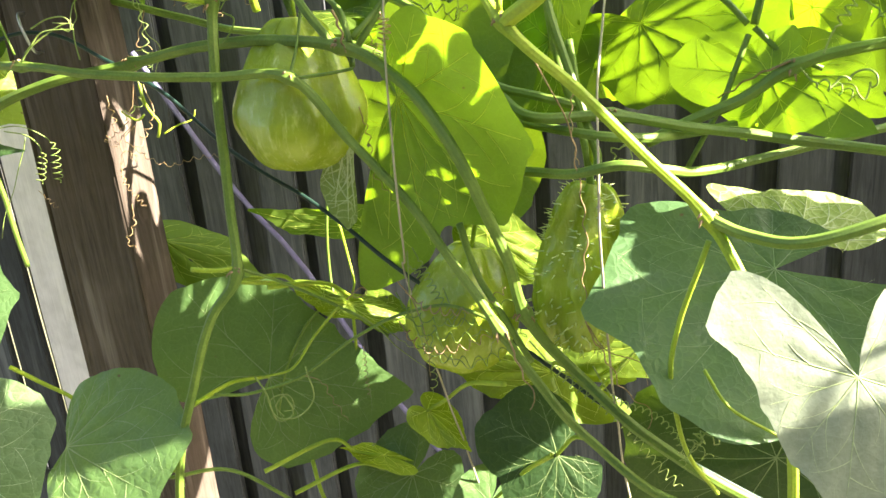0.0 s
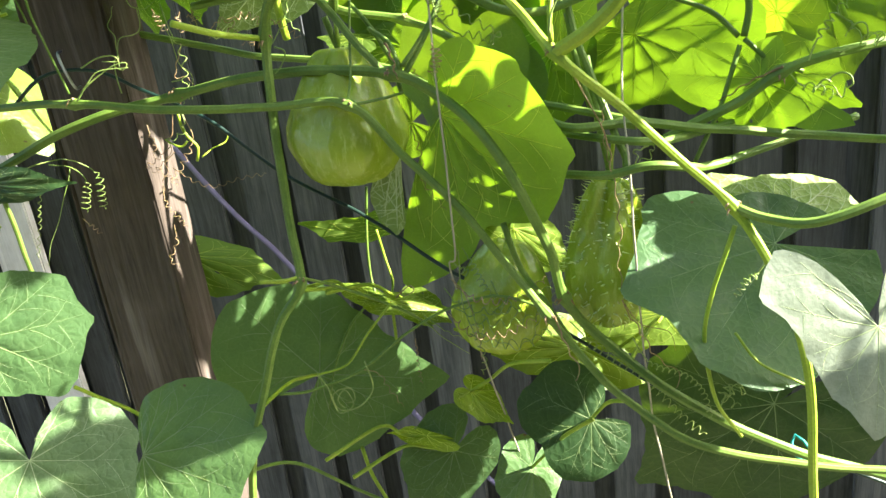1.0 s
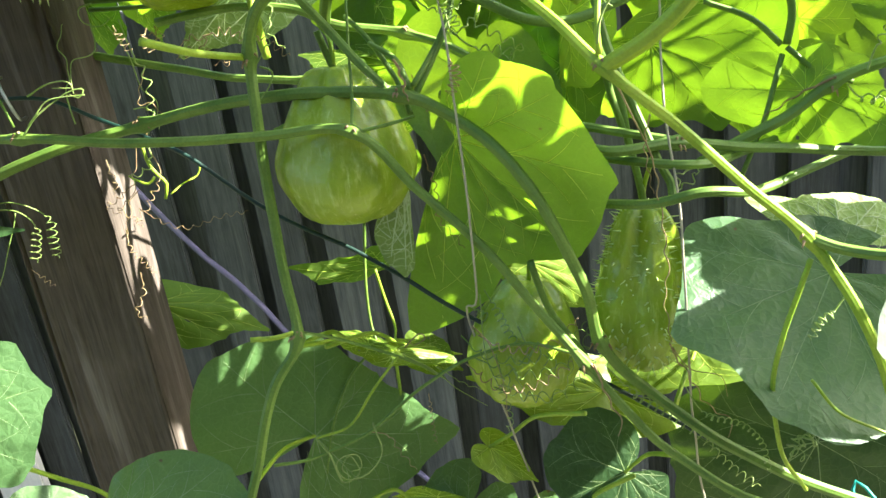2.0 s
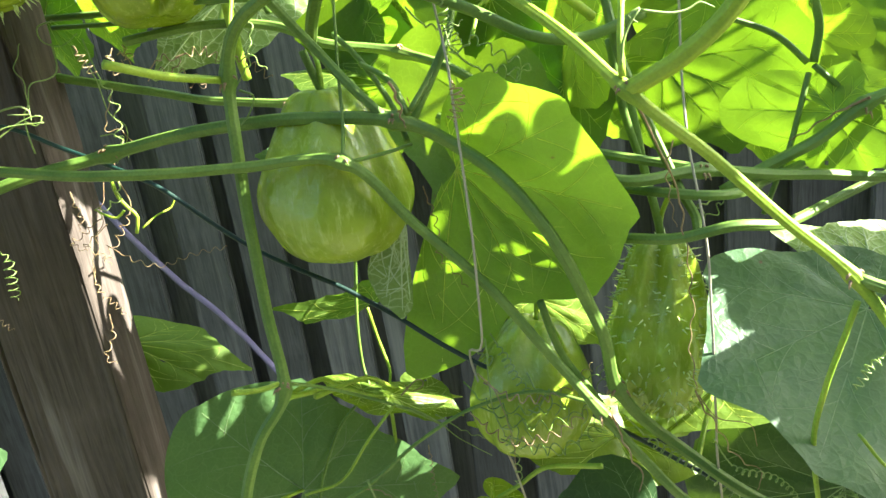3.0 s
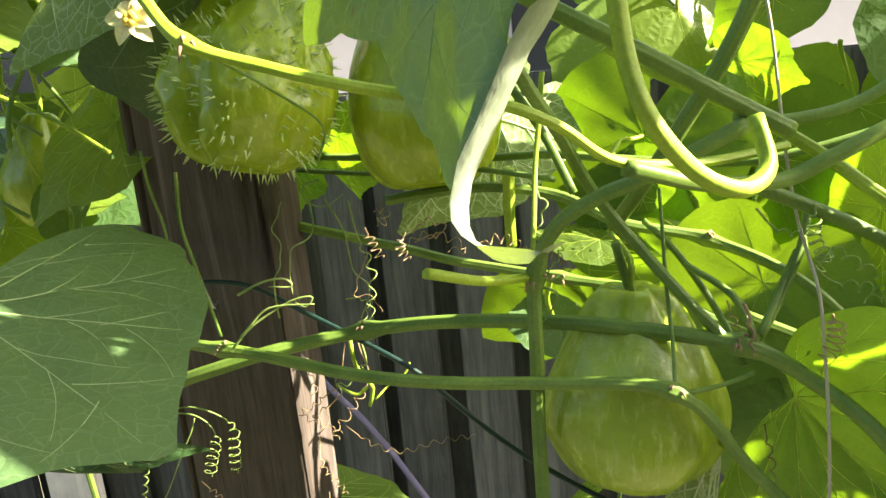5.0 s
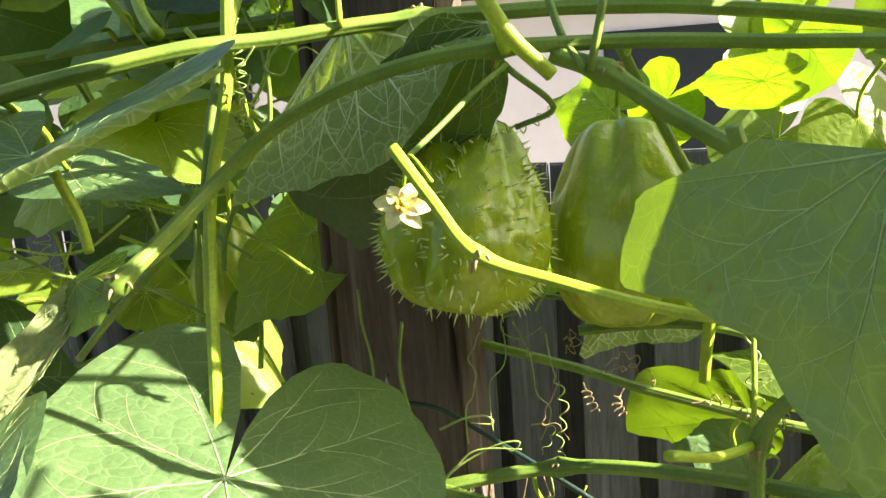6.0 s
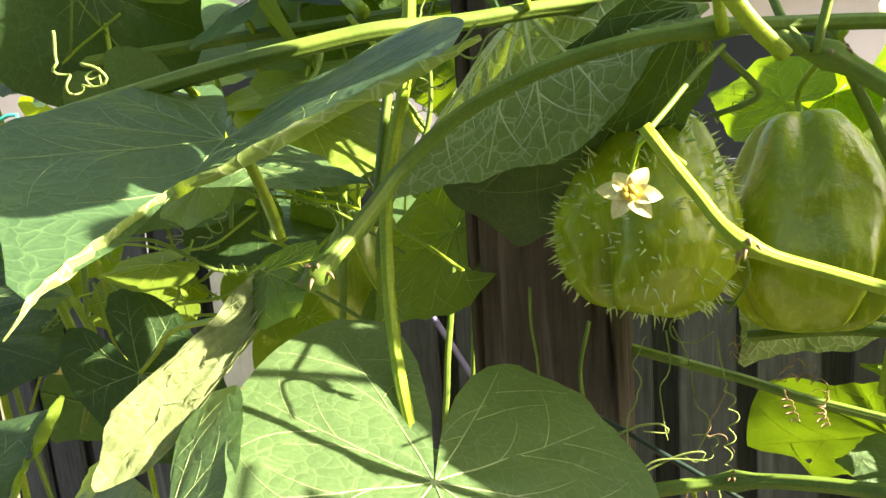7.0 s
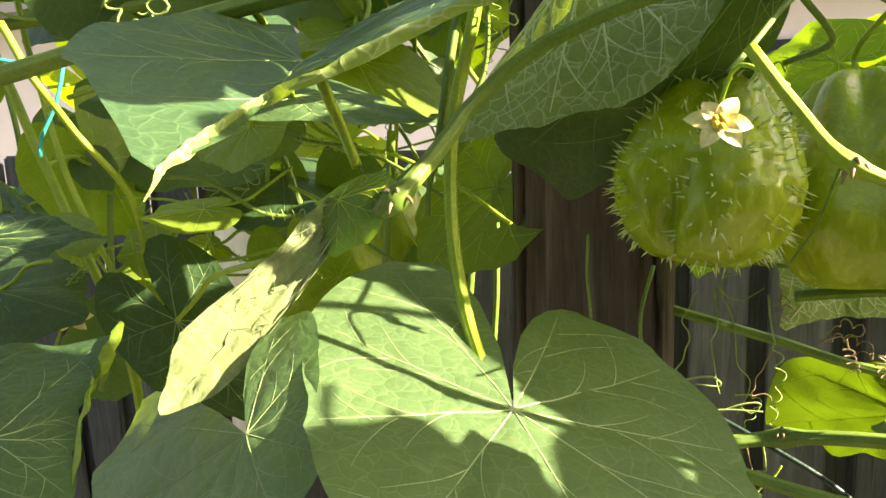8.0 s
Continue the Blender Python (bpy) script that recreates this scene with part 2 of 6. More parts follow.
def tube(bm, path, radius, sides=10, ridges=0, ridge=0.0, cap=True):
    """Sweeps a ring along a path. radius: a number, or a function of 0..1 along it."""
    r_at = radius if callable(radius) else (lambda t: radius)
    up = Vector((0.31, 0.2, 0.93))
    rings, n = [], len(path)
    for i, q in enumerate(path):
        d = (path[min(i + 1, n - 1)] - path[max(i - 1, 0)]).normalized()
        x = (up - d * up.dot(d))
        if x.length < 1e-4:
            x = d.orthogonal()
        x.normalize()
        up = x
        y = d.cross(x)
        r = r_at(i / max(1, n - 1))
        ring = []
        for k in range(sides):
            a = 2 * math.pi * k / sides
            s = r * (1 + ridge * math.cos(ridges * a))
            ring.append(bm.verts.new(q + x * (s * math.cos(a)) + y * (s * math.sin(a))))
        rings.append(ring)
    for a, b in zip(rings[:-1], rings[1:]):
        for k in range(sides):
            bm.faces.new((a[k], a[(k + 1) % sides], b[(k + 1) % sides], b[k]))
    if cap:
        bm.faces.new(rings[0][::-1])
        bm.faces.new(rings[-1])


def wobble(path, amount, scale, seed=0):
    return [q + amount * Vector(noise.noise_vector(q * scale + Vector((seed, seed * 2.3, 7)))) for q in path]


def box(bm, x0, x1, y0, y1, z0, z1, bevel=0.0):
    r = bmesh.ops.create_cube(bm, size=1.0)
    bmesh.ops.scale(bm, vec=(x1 - x0, y1 - y0, z1 - z0), verts=r["verts"])
    bmesh.ops.translate(bm, vec=((x0 + x1) / 2, (y0 + y1) / 2, (z0 + z1) / 2), verts=r["verts"])
    if bevel:
        bmesh.ops.bevel(bm, geom=list({e for v in r["verts"] for e in v.link_edges}), offset=bevel, segments=2, affect="EDGES")


VINES = []          # (thing, sampled path)


def cane(points, radius, label, mat=None, nodes=(), taper=0.9, young=False):
    """A vine cane: a ridged stalk with swollen nodes, to which leaves are tied."""
    radius *= 0.88
    path = wobble(smooth_path(points), 0.0012, 18, len(VINES))
    root = thing("chayote_vine", path[0], label, "vine", "vine canes")
    total = len(path) - 1
    spots = []
    for q in nodes:
        q = Vector(q)
        spots.append(min(range(len(path)), key=lambda i: (path[i] - q).length) / max(1, total))

    def r_at(t):
        swell = sum(0.55 * math.exp(-((t - s) * total * 0.006 / 0.007) ** 2) for s in spots)
        return radius * (1 - (1 - taper) * t) * (1 + swell)

    bm = bmesh.new()
    tube(bm, path, r_at, 28, 7, 0.075)
    part("stem", bm, mat or (CANE_LIGHT if young else CANE), root)
    for s in spots:
        i = int(s * total)
        bm = bmesh.new()
        rng = random.Random(i * 7 + len(VINES))
        for k in range(5):
            a = Vector((rng.uniform(-1, 1), rng.uniform(-1, 0.2), rng.uniform(-0.5, 1))).normalized()
            tube(bm, smooth_path([path[i] + a * radius * 0.7, path[i] + a * radius * 1.7, path[i] + a * radius * 2.2 + Vector((0, 0, -0.003))], 0.002), lambda t: 0.0017 * (1 - 0.8 * t), 6)
        part("node_scar", bm, DRY, root, "dry brown bud scales at the node")
    VINES.append((root, path))
    return root


OUTLINE = ((0, 1.0), (6, 0.90), (14, 0.815), (26, 0.765), (38, 0.775), (50, 0.82), (60, 0.80), (72, 0.755), (88, 0.75), (104, 0.785), (118, 0.79), (134, 0.76), (150, 0.70), (163, 0.56), (173, 0.33), (180, 0.06))


def outline(deg, back):
    """The leaf's edge, as a distance from the stalk; back: how far the two hind lobes reach."""
    deg = abs(deg)
    for (a, ra), (b, rb) in zip(OUTLINE[:-1], OUTLINE[1:]):
        if a <= deg <= b:
            t = (deg - a) / (b - a)
            r = ra + (rb - ra) * (t * t * (3 - 2 * t))
            break
    hind = max(0.0, -math.cos(radians(deg)))
    return r * (1 + (back / 0.62 - 1) * hind)


leaf_count = 0


def leaf(base, tip, side, back=0.6, fold=0.1, droop=0.12, ripple=1.0, mat="top", stalk=True, label="", fine=True, shape=(), other=None, rumple=0.0):
    """A heart-shaped, slightly lobed leaf. base: where its stalk meets it; side: a place on its edge, which sets its width and its plane.
    shape: how far its lobes reach, as (degrees from the tip towards side, share of its length); other: a place on the half that is folded the other way."""
    global leaf_count
    leaf_count += 1
    rng = random.Random(leaf_count * 13)
    base, tip, side = Vector(base), Vector(tip), Vector(side)
    ey = (tip - base)
    size = ey.length
    ey.normalize()
    ex = side - base
    ex -= ey * ex.dot(ey)
    half = size if shape else ex.length / 0.80
    ex.normalize()
    ez = ex.cross(ey)
    fx, fz = -ex, ez
    if other is not None:
        fx = Vector(other) - base
        fx = (fx - ey * fx.dot(ey)).normalized()
        fz = -fx.cross(ey)
    if shape:
        if ez.y > 0 or (abs(ez.y) < 0.15 and ez.z < 0):
            ez, fz = -ez, -fz
    elif ez.y > 0 or (abs(ez.y) < 0.15 and ez.z < 0):
        ez, ex = -ez, -ex
    seed = Vector((leaf_count * 3.7, leaf_count * 1.9, 2.0))
    veins = (0, 32, -32, 62, -62, 104, -104, 142, -142)
    spread = 2.5 if not shape or shape[-1][0] - shape[0][0] > 200 else 0.8
    if shape:
        veins = [0] + [k * a for a in (shape[0][0], shape[-1][0]) for k in (0.22, 0.44, 0.67, 0.88)]

    def reach(deg):
        """The leaf's edge at that angle."""
        if not shape:
            return outline(deg, back)
        soft = [np.interp(deg + d, [a for a, r in shape], [r for a, r in shape]) for d in (-spread, -spread / 2, 0, spread / 2, spread)]
        return float(sum(soft)) / 5

    def surface(x, y):
        """x, y in shares of half-width and length; returns the world place."""
        r = math.hypot(x, y)
        ang = math.degrees(math.atan2(x, y))
        if shape and ang < shape[0][0]:
            ang += 360
        elif shape and ang > shape[-1][0]:
            ang -= 360
        near = min(abs(ang - v) for v in veins)
        quilt = (-0.014 if mat == "under" else 0.012) * size * min(1.0, near / 12) * min(1.0, r * 2.5)
        z = -fold * half * abs(x) - droop * size * (max(0.0, y) ** 2)
        z += ripple * size * 0.055 * r * r * noise.noise(Vector((x * 2.2, y * 2.2, 0)) + seed)
        z += ripple * size * 0.03 * r ** 3 * math.sin(math.radians(ang) * 5 + leaf_count)
        z += rumple * size * noise.noise(Vector((x * 6, y * 20, 4)) + seed)
        z += quilt + 0.010 * size * noise.noise(Vector((x * 6, y * 6, 1)) + seed)
        if shape:
            k = min(1.0, max(0.0, 0.5 + x * 8))
            return base + (ex * x if x > 0 else fx * -x) * size + ey * (y * size) + (ez * k + fz * (1 - k)) * z
        return base + ex * (x * half) + ey * (y * size) + ez * z

    bm = bmesh.new()
    uv = bm.loops.layers.uv.new("leaf")
    spokes, rings = (96, 15) if fine else (48, 7)
    first, last = (shape[0][0], shape[-1][0]) if shape else (-180, 180)
    angles = [first + (last - first) * (k + 0.5) / spokes for k in range(spokes)]
    edge = []
    for a in angles:
        tooth = 1 + 0.03 * noise.noise(Vector((a * 0.03, leaf_count, 0))) + 0.006 * noise.noise(Vector((a * 0.35, leaf_count, 5)))
        tooth += 0.022 * max(math.exp(-((a - v) / 3.0) ** 2) for v in veins)
        edge.append(reach(a) * tooth)
    centre = bm.verts.new(surface(0, 0))
    place = {centre: (0.0, 0.0)}
    grid = []
    for j in range(1, rings + 1):
        s = j / rings
        ring = []
        for a, e in zip(angles, edge):
            x, y = math.sin(radians(a)) * e * s, math.cos(radians(a)) * e * s
            v = bm.verts.new(surface(x, y))
            place[v] = (x * half + leaf_count, y * size)
            ring.append(v)
        grid.append(ring)
    place[centre] = (leaf_count, 0.0)
    holes = {(rng.randrange(8, spokes - 8), rng.randrange(6, rings - 2)) for k in range(rng.choice((0, 1, 2, 3)))} if fine and mat in ("thin", "young", "bright") else set()
    for k in range(spokes - 1):
        bm.faces.new((centre, grid[0][k], grid[0][k + 1]))
        for j, (a, b) in enumerate(zip(grid[:-1], grid[1:])):
            if (k, j) not in holes:
                bm.faces.new((a[k], b[k], b[k + 1], a[k + 1]))
    for f in bm.faces:
        for loop in f.loops:
            loop[uv].uv = place[loop.vert]
    # the vine that it grows on is the one that passes nearest to its stalk's end
    if VINES:
        root, path = min(VINES, key=lambda v: min((q - base).length for q in v[1][::3]))
        spot = min(path, key=lambda q: (q - base).length)
    blade = part("leaf", bm, LEAF[mat], root, label)
    # veins: ribs that stand proud on both faces
    bm = bmesh.new()

    def rib(ang0, r0, r1, bend, thick, sides=5):
        pts = []
        for i in range(9):
            t = i / 8
            r = r0 + (r1 - r0) * t
            a = radians(ang0 + bend * t)
            r = min(r, reach(ang0 + bend * t) * 0.96)
            pts.append(surface(math.sin(a) * r, math.cos(a) * r))
        tube(bm, pts, lambda t: thick * (1 - 0.75 * t), sides, 0, 0, False)

    thick = min(0.0003 + 0.0032 * size, 0.0007) * (2.0 if mat == "under" else 0.8) * (1.0 if fine else 0.6) * (0.75 if mat == "thin" else 1.0)
    for v in veins:
        e = reach(v)
        if not shape and abs(v) > 120 and back < 0.35:
            continue
        rib(v, 0.0, e * 0.93, rng.uniform(-4, 4), thick)
        if not fine:
            continue
        for s, sign in ((0.32, 1), (0.45, -1), (0.58, 1), (0.7, -1)):
            far = min(e * (s + 0.34), reach(v + sign * 18) * 0.95)
            rib(v, e * s, far, sign * rng.uniform(14, 22), thick * 0.55, 4)
    part("venation", bm, VEIN_UNDER if mat == "under" else VEIN_THIN if mat in ("thin", "young", "bright") else VEIN_DARK if mat in ("top", "dark", "deep") else VEIN, blade)
    if stalk and VINES:
        d = spot - base
        most = 0.12 if fine else 0.06
        if d.length > most:
            spot = base + d.normalized() * most
        mid = base.lerp(spot, 0.5) + Vector((rng.uniform(-0.006, 0.006), 0.006, 0.15 * d.length * rng.uniform(0.2, 0.8)))
        bm = bmesh.new()
        tube(bm, smooth_path([base + ez * -0.001, base.lerp(mid, 0.5) - ez * 0.004, mid, spot], 0.005), lambda t: 0.0016 + 0.0006 * t, 10, 5, 0.07)
        part("petiole", bm, CANE_LIGHT, blade, "pale green leaf stalk")
    return blade


def fruit(centre, width, height, axis, label, spines=0, clefts=5, neck=0.62, turn=0.0, stalk_to=None, slit=1.5, slit_depth=0.2, slit_height=0.2, furrow=0.03, mat=None, belly=2.3, lumps=0.05):
    """A pear-shaped, furrowed fruit; axis points from its blunt end to its stalk."""
    centre, axis = Vector(centre), Vector(axis).normalized()
    root = thing("chayote_fruit", centre, label, "fruit", "hanging fruit")
    q = axis.to_track_quat("Z", "Y").to_matrix()
    bm = bmesh.new()
    n, m = 96, 64
    rows = []
    seed = Vector((width * 900, height * 300, 1))

    def skin(u, a):
        """u: 0 at the blunt end to 1 at the stalk."""
        t = (1 - math.cos(math.pi * u)) / 2
        full = (1 - min(1.0, abs(2 * t - 1)) ** belly) ** (1 / belly)
        k = min(1.0, max(0.0, (t - 0.30) / 0.66))
        pear = 1.0 - (1 - neck) * k * k * (3 - 2 * k)
        fur = 0.5 + 0.5 * math.cos(clefts * (a + turn) + 0.5 * math.sin(2 * a))
        depth = (furrow + 0.30 * max(0.0, t - 0.62) / 0.38 + 0.10 * max(0.0, 0.12 - t) / 0.12) * (1 - fur) ** 2.4
        wide = 0.05 + 0.05 * t
        da = math.atan2(math.sin(a - slit - 0.9 * (t - 0.1)), math.cos(a - slit - 0.9 * (t - 0.1)))
        cut = slit_depth * math.exp(-(da / (0.10 + wide)) ** 2) * math.exp(-(max(0.0, t - 0.10) / slit_height) ** 2)
        r = width / 2 * full * pear * (1 - depth - cut)
        r *= 1 + lumps * noise.noise(Vector((math.cos(a), math.sin(a), t * 2)) * 1.6 + seed) + 0.03 * noise.noise(Vector((math.cos(a) * 3, math.sin(a) * 3, t * 5)) + seed) + 0.012 * noise.noise(Vector((math.cos(a) * 9, math.sin(a) * 9, t * 9)) + seed)
        if spines:
            r *= 1 + 0.055 * noise.noise(Vector((math.cos(a) * 5, math.sin(a) * 6, t * 12)) + seed)
        dip = 0.06 * height * math.exp(-(full / 0.35) ** 2)
        zz = (t - 0.5) * height - (dip if t > 0.5 else -dip)
        return centre + q @ Vector((r * math.cos(a), r * math.sin(a), zz))

    for j in range(1, m):
        rows.append([bm.verts.new(skin(j / m, 2 * math.pi * k / n)) for k in range(n)])
    low, top = bm.verts.new(skin(0, 0)), bm.verts.new(skin(1, 0))
    for k in range(n):
        k2 = (k + 1) % n
        bm.faces.new((low, rows[0][k2], rows[0][k]))
        bm.faces.new((top, rows[-1][k], rows[-1][k2]))
        for a, b in zip(rows[:-1], rows[1:]):
            bm.faces.new((a[k], a[k2], b[k2], b[k]))
    part("body", bm, mat or FRUIT, root)
    if spines:
        rng = random.Random(spines)
        bm = bmesh.new()
        for i in range(spines):
            u, a = 0.05 + 0.86 * math.acos(1 - 2 * rng.random()) / math.pi, rng.uniform(0, 2 * math.pi)
            p0 = skin(u, a)
            nrm = (skin(u + 0.02, a) - p0).cross(skin(u, a + 0.05) - p0)
            nrm.normalize()
            if nrm.dot(p0 - centre) < 0:
                nrm = -nrm
            d = (nrm + 0.35 * Vector((rng.uniform(-1, 1), rng.uniform(-1, 1), rng.uniform(-1, 0.4)))).normalized()
            ln = rng.uniform(0.004, 0.0095)
            tube(bm, [p0 - nrm * 0.001, p0 + nrm * 0.0012, p0 + d * ln * 0.5, p0 + d * ln], lambda t: 0.00075 * (1 - t) ** 0.6 + 0.00004, 5)
        tagged(part("spine", bm, SPINE, root, "soft pale green spines"), kind="stuff")
    if stalk_to is not None:
        head = centre + axis * (height * 0.44)
        bm = bmesh.new()
        tube(bm, smooth_path([head, head + axis * 0.02, Vector(stalk_to)], 0.004), 0.0019, 12, 5, 0.08)
        part("fruit_stalk", bm, CANE_LIGHT, root, "thin green fruit stalk")
    return root


def coil_path(points, coil=0.0, turns=0, start=0.3, end=1.0, seed=0):
    """A wandering thread, wound into a spring between start and end of its way."""
    base = smooth_path(points, 0.003)
    n = len(base)
    k = max(n, int(turns * 16))
    out, up = [], Vector((0.2, 0.9, 0.3))
    for i in range(k + 1):
        t = i / k
        f = t * (n - 1)
        j = min(n - 2, int(f))
        q = base[j].lerp(base[j + 1], f - j)
        d = (base[j + 1] - base[j]).normalized()
        x = d.cross(up).normalized()
        y = d.cross(x)
        w = min(1, max(0, (t - start) / 0.1)) * min(1, max(0, (end - t) / 0.06 + 0.35)) if start < t <= end else 0
        a = turns * 2 * math.pi * max(0, t - start) / max(0.01, end - start)
        q = q + (x * math.cos(a) + y * math.sin(a)) * coil * w
        out.append(q + 0.002 * Vector(noise.noise_vector(q * 40 + Vector((seed, 1, 2)))))
    return out


def nearest_vine(q):
    q = Vector(q)
    return min(VINES, key=lambda v: min((p - q).length for p in v[1][::3]))[0]


tendril_count = 0


def tendril(points, coil=0.0, turns=0, start=0.3, end=1.0, r=0.0006, mat=None, label=""):
    global tendril_count
    tendril_count += 1
    bm = bmesh.new()
    tube(bm, coil_path(points, coil, turns, start, end, tendril_count), lambda t: r * (1 - 0.5 * t), 6)
    return part("tendril", bm, mat or TENDRIL, nearest_vine(points[0]), label)


def cord(name, points, r, mat, label, category, twist=0, wander=0.001):
    path = wobble(smooth_path(points, 0.008), wander, 22, r * 1e4)
    root = thing(name, path[0], label, category)
    bm = bmesh.new()
    tube(bm, path, r, 12, twist, 0.1 if twist else 0)
    part("strand", bm, mat, root)
    return root


def shoot(points, r, young=False):
    """A thin stalk or side shoot of the vine that it springs from."""
    r *= 0.85
    bm = bmesh.new()
    tube(bm, wobble(smooth_path(points, 0.005), 0.0008, 25, r * 900), lambda t: r * (1 - 0.12 * t), 15, 5, 0.08)
    return part("shoot", bm, CANE_LIGHT if young else CANE, nearest_vine(points[0]))


def leaf_rim(points, width, mat="pale", label="pale rolled leaf edge", tip=0.0, face=(0.25, -0.9, -0.2), dents=0.0):
    """A leaf's edge rolled over, or its curled end: a half-round strip that narrows towards its end."""
    path = wobble(smooth_path(points, 0.004), 0.001, 60, width * 1e4)
    bm = bmesh.new()
    uv = bm.loops.layers.uv.new("leaf")
    rows, n = [], len(path)
    for i, q in enumerate(path):
        t = i / (n - 1)
        d = (path[min(i + 1, n - 1)] - path[max(i - 1, 0)]).normalized()
        out = Vector(face)
        out = (out - d * out.dot(d)).normalized()
        across = d.cross(out)
        w = width * (1 - tip * t ** 1.4) * min(1.0, 0.35 + 5 * t, 0.12 + 6 * (1 - t))
        w *= 1 + dents * noise.noise(q * 130)
        rows.append([(bm.verts.new(q + across * (w * math.sin(a)) + out * (w * (0.4 * math.cos(a) + dents * 1.6 * noise.noise(q * 210 + across * a * 0.6)))), (i * 0.004, a * width)) for a in (-1.4, -0.9, -0.45, 0, 0.45, 0.9, 1.4)])
    for a, b in zip(rows[:-1], rows[1:]):
        for k in range(6):
            f = bm.faces.new((a[k][0], b[k][0], b[k + 1][0], a[k + 1][0]))
            for loop, spot in zip(f.loops, (a[k][1], b[k][1], b[k + 1][1], a[k + 1][1])):
                loop[uv].uv = spot
    return part("leaf_rim", bm, LEAF[mat], nearest_vine(points[0]), label)


def flower(centre, axis, size, label):
    """A five-petalled star with a yellow middle on a short stalk."""
    centre, axis = Vector(centre), Vector(axis).normalized()
    q = axis.to_track_quat("Z", "Y").to_matrix()
    root = nearest_vine(centre)
    bm = bmesh.new()
    rng = random.Random(3)
    for k in range(6):
        a0 = 2 * math.pi * k / 6 + rng.uniform(-0.2, 0.2)
        ln, rows = size * rng.uniform(0.85, 1.1), []
        for i in range(8):
            t = i / 7
            w = size * 0.30 * math.sin(math.pi * min(1, 0.16 + 0.84 * t)) ** 0.8
            row = []
            for s in (-1, -0.5, 0, 0.5, 1):
                lift = size * (0.30 * t - 0.42 * t * t + 0.10 * abs(s) * math.sin(math.pi * t))
                x, y = t * ln, s * w
                row.append(bm.verts.new(centre + q @ Vector((x * math.cos(a0) - y * math.sin(a0), x * math.sin(a0) + y * math.cos(a0), lift))))
            rows.append(row)
        for a, b in zip(rows[:-1], rows[1:]):
            for c in range(4):
                bm.faces.new((a[c], b[c], b[c + 1], a[c + 1]))
    star = part("flower", bm, PETAL, root, label)
    bm = bmesh.new()
    for k in range(5):
        a = 2 * math.pi * k / 5
        r = bmesh.ops.create_icosphere(bm, subdivisions=2, radius=size * 0.13)
        bmesh.ops.translate(bm, vec=centre + q @ Vector((math.cos(a) * size * 0.14, math.sin(a) * size * 0.14, size * 0.16)), verts=r["verts"])
    part("anther", bm, ANTHER, star, "yellow pollen-covered middle")


# ---- structure ----
def build_ground():
    bm = bmesh.new()
    bmesh.ops.create_grid(bm, x_segments=60, y_segments=60, size=60)
    for v in bm.verts:
        v.co.z = 0.02 * noise.noise(v.co * 0.8) - 0.02
    tagged(mesh_object("ground", bm, SOIL), "dry grassy soil below the vines", "ground", "", "structure")


FENCE_AT = pose(-0.42, 1.43, 0, 0, 0, -14)


def build_fence():
    """Upright boards with narrower cover gaps between them, backed by a second row; each board is a piece of its own."""
    root = tagged(new("fence"), "tall dark grey weathered timber paling fence", "fence", "", "structure")
    root.matrix_world = FENCE_AT
    meshes = []
    rng = random.Random(5)
    for i in range(6):
        bm = bmesh.new()
        box(bm, -0.040, 0.040, 0, 0.015, 0, 1.572 + rng.uniform(-0.006, 0.004), 0.0025)
        bmesh.ops.subdivide_edges(bm, edges=[e for e in bm.edges if abs(e.verts[0].co.z - e.verts[1].co.z) > 1], cuts=10)
        bend = rng.uniform(-0.004, 0.004)
        for v in bm.verts:
            v.co.y += bend * math.sin(v.co.z * 2) + 0.002 * noise.noise(Vector((v.co.x * 20, i, v.co.z * 2)))
            v.co.x += 0.005 * noise.noise(Vector((v.co.x * 8, i * 3, v.co.z * 3)))
        me = bpy.data.meshes.new("paling")
        bm.to_mesh(me)
        bm.free()
        me.materials.append(FENCE)
        meshes.append(me)
    for i in range(60):
        x = -3.369 + 0.0215 + i * 0.113 + rng.uniform(-0.004, 0.004)
        ob = new("paling", meshes[rng.randrange(6)])
        ob.parent = root
        ob.matrix_basis = pose(x, rng.uniform(-0.002, 0.002), 0.004, rng.uniform(-0.15, 0.15), rng.uniform(-0.3, 0.3), rng.uniform(-3, 3))
        ob = new("paling", meshes[rng.randrange(6)])
        ob.parent = root
        ob.matrix_basis = pose(x + 0.0565, 0.030, 0.0, 0, rng.uniform(-0.3, 0.3), rng.uniform(-2, 2))
    for z in (0.35, 1.25):
        bm = bmesh.new()
        box(bm, -3.42, 3.40, 0.05, 0.09, z, z + 0.075, 0.003)
        mesh_object("rail", bm, FENCE, root, smooth=False)
    return root


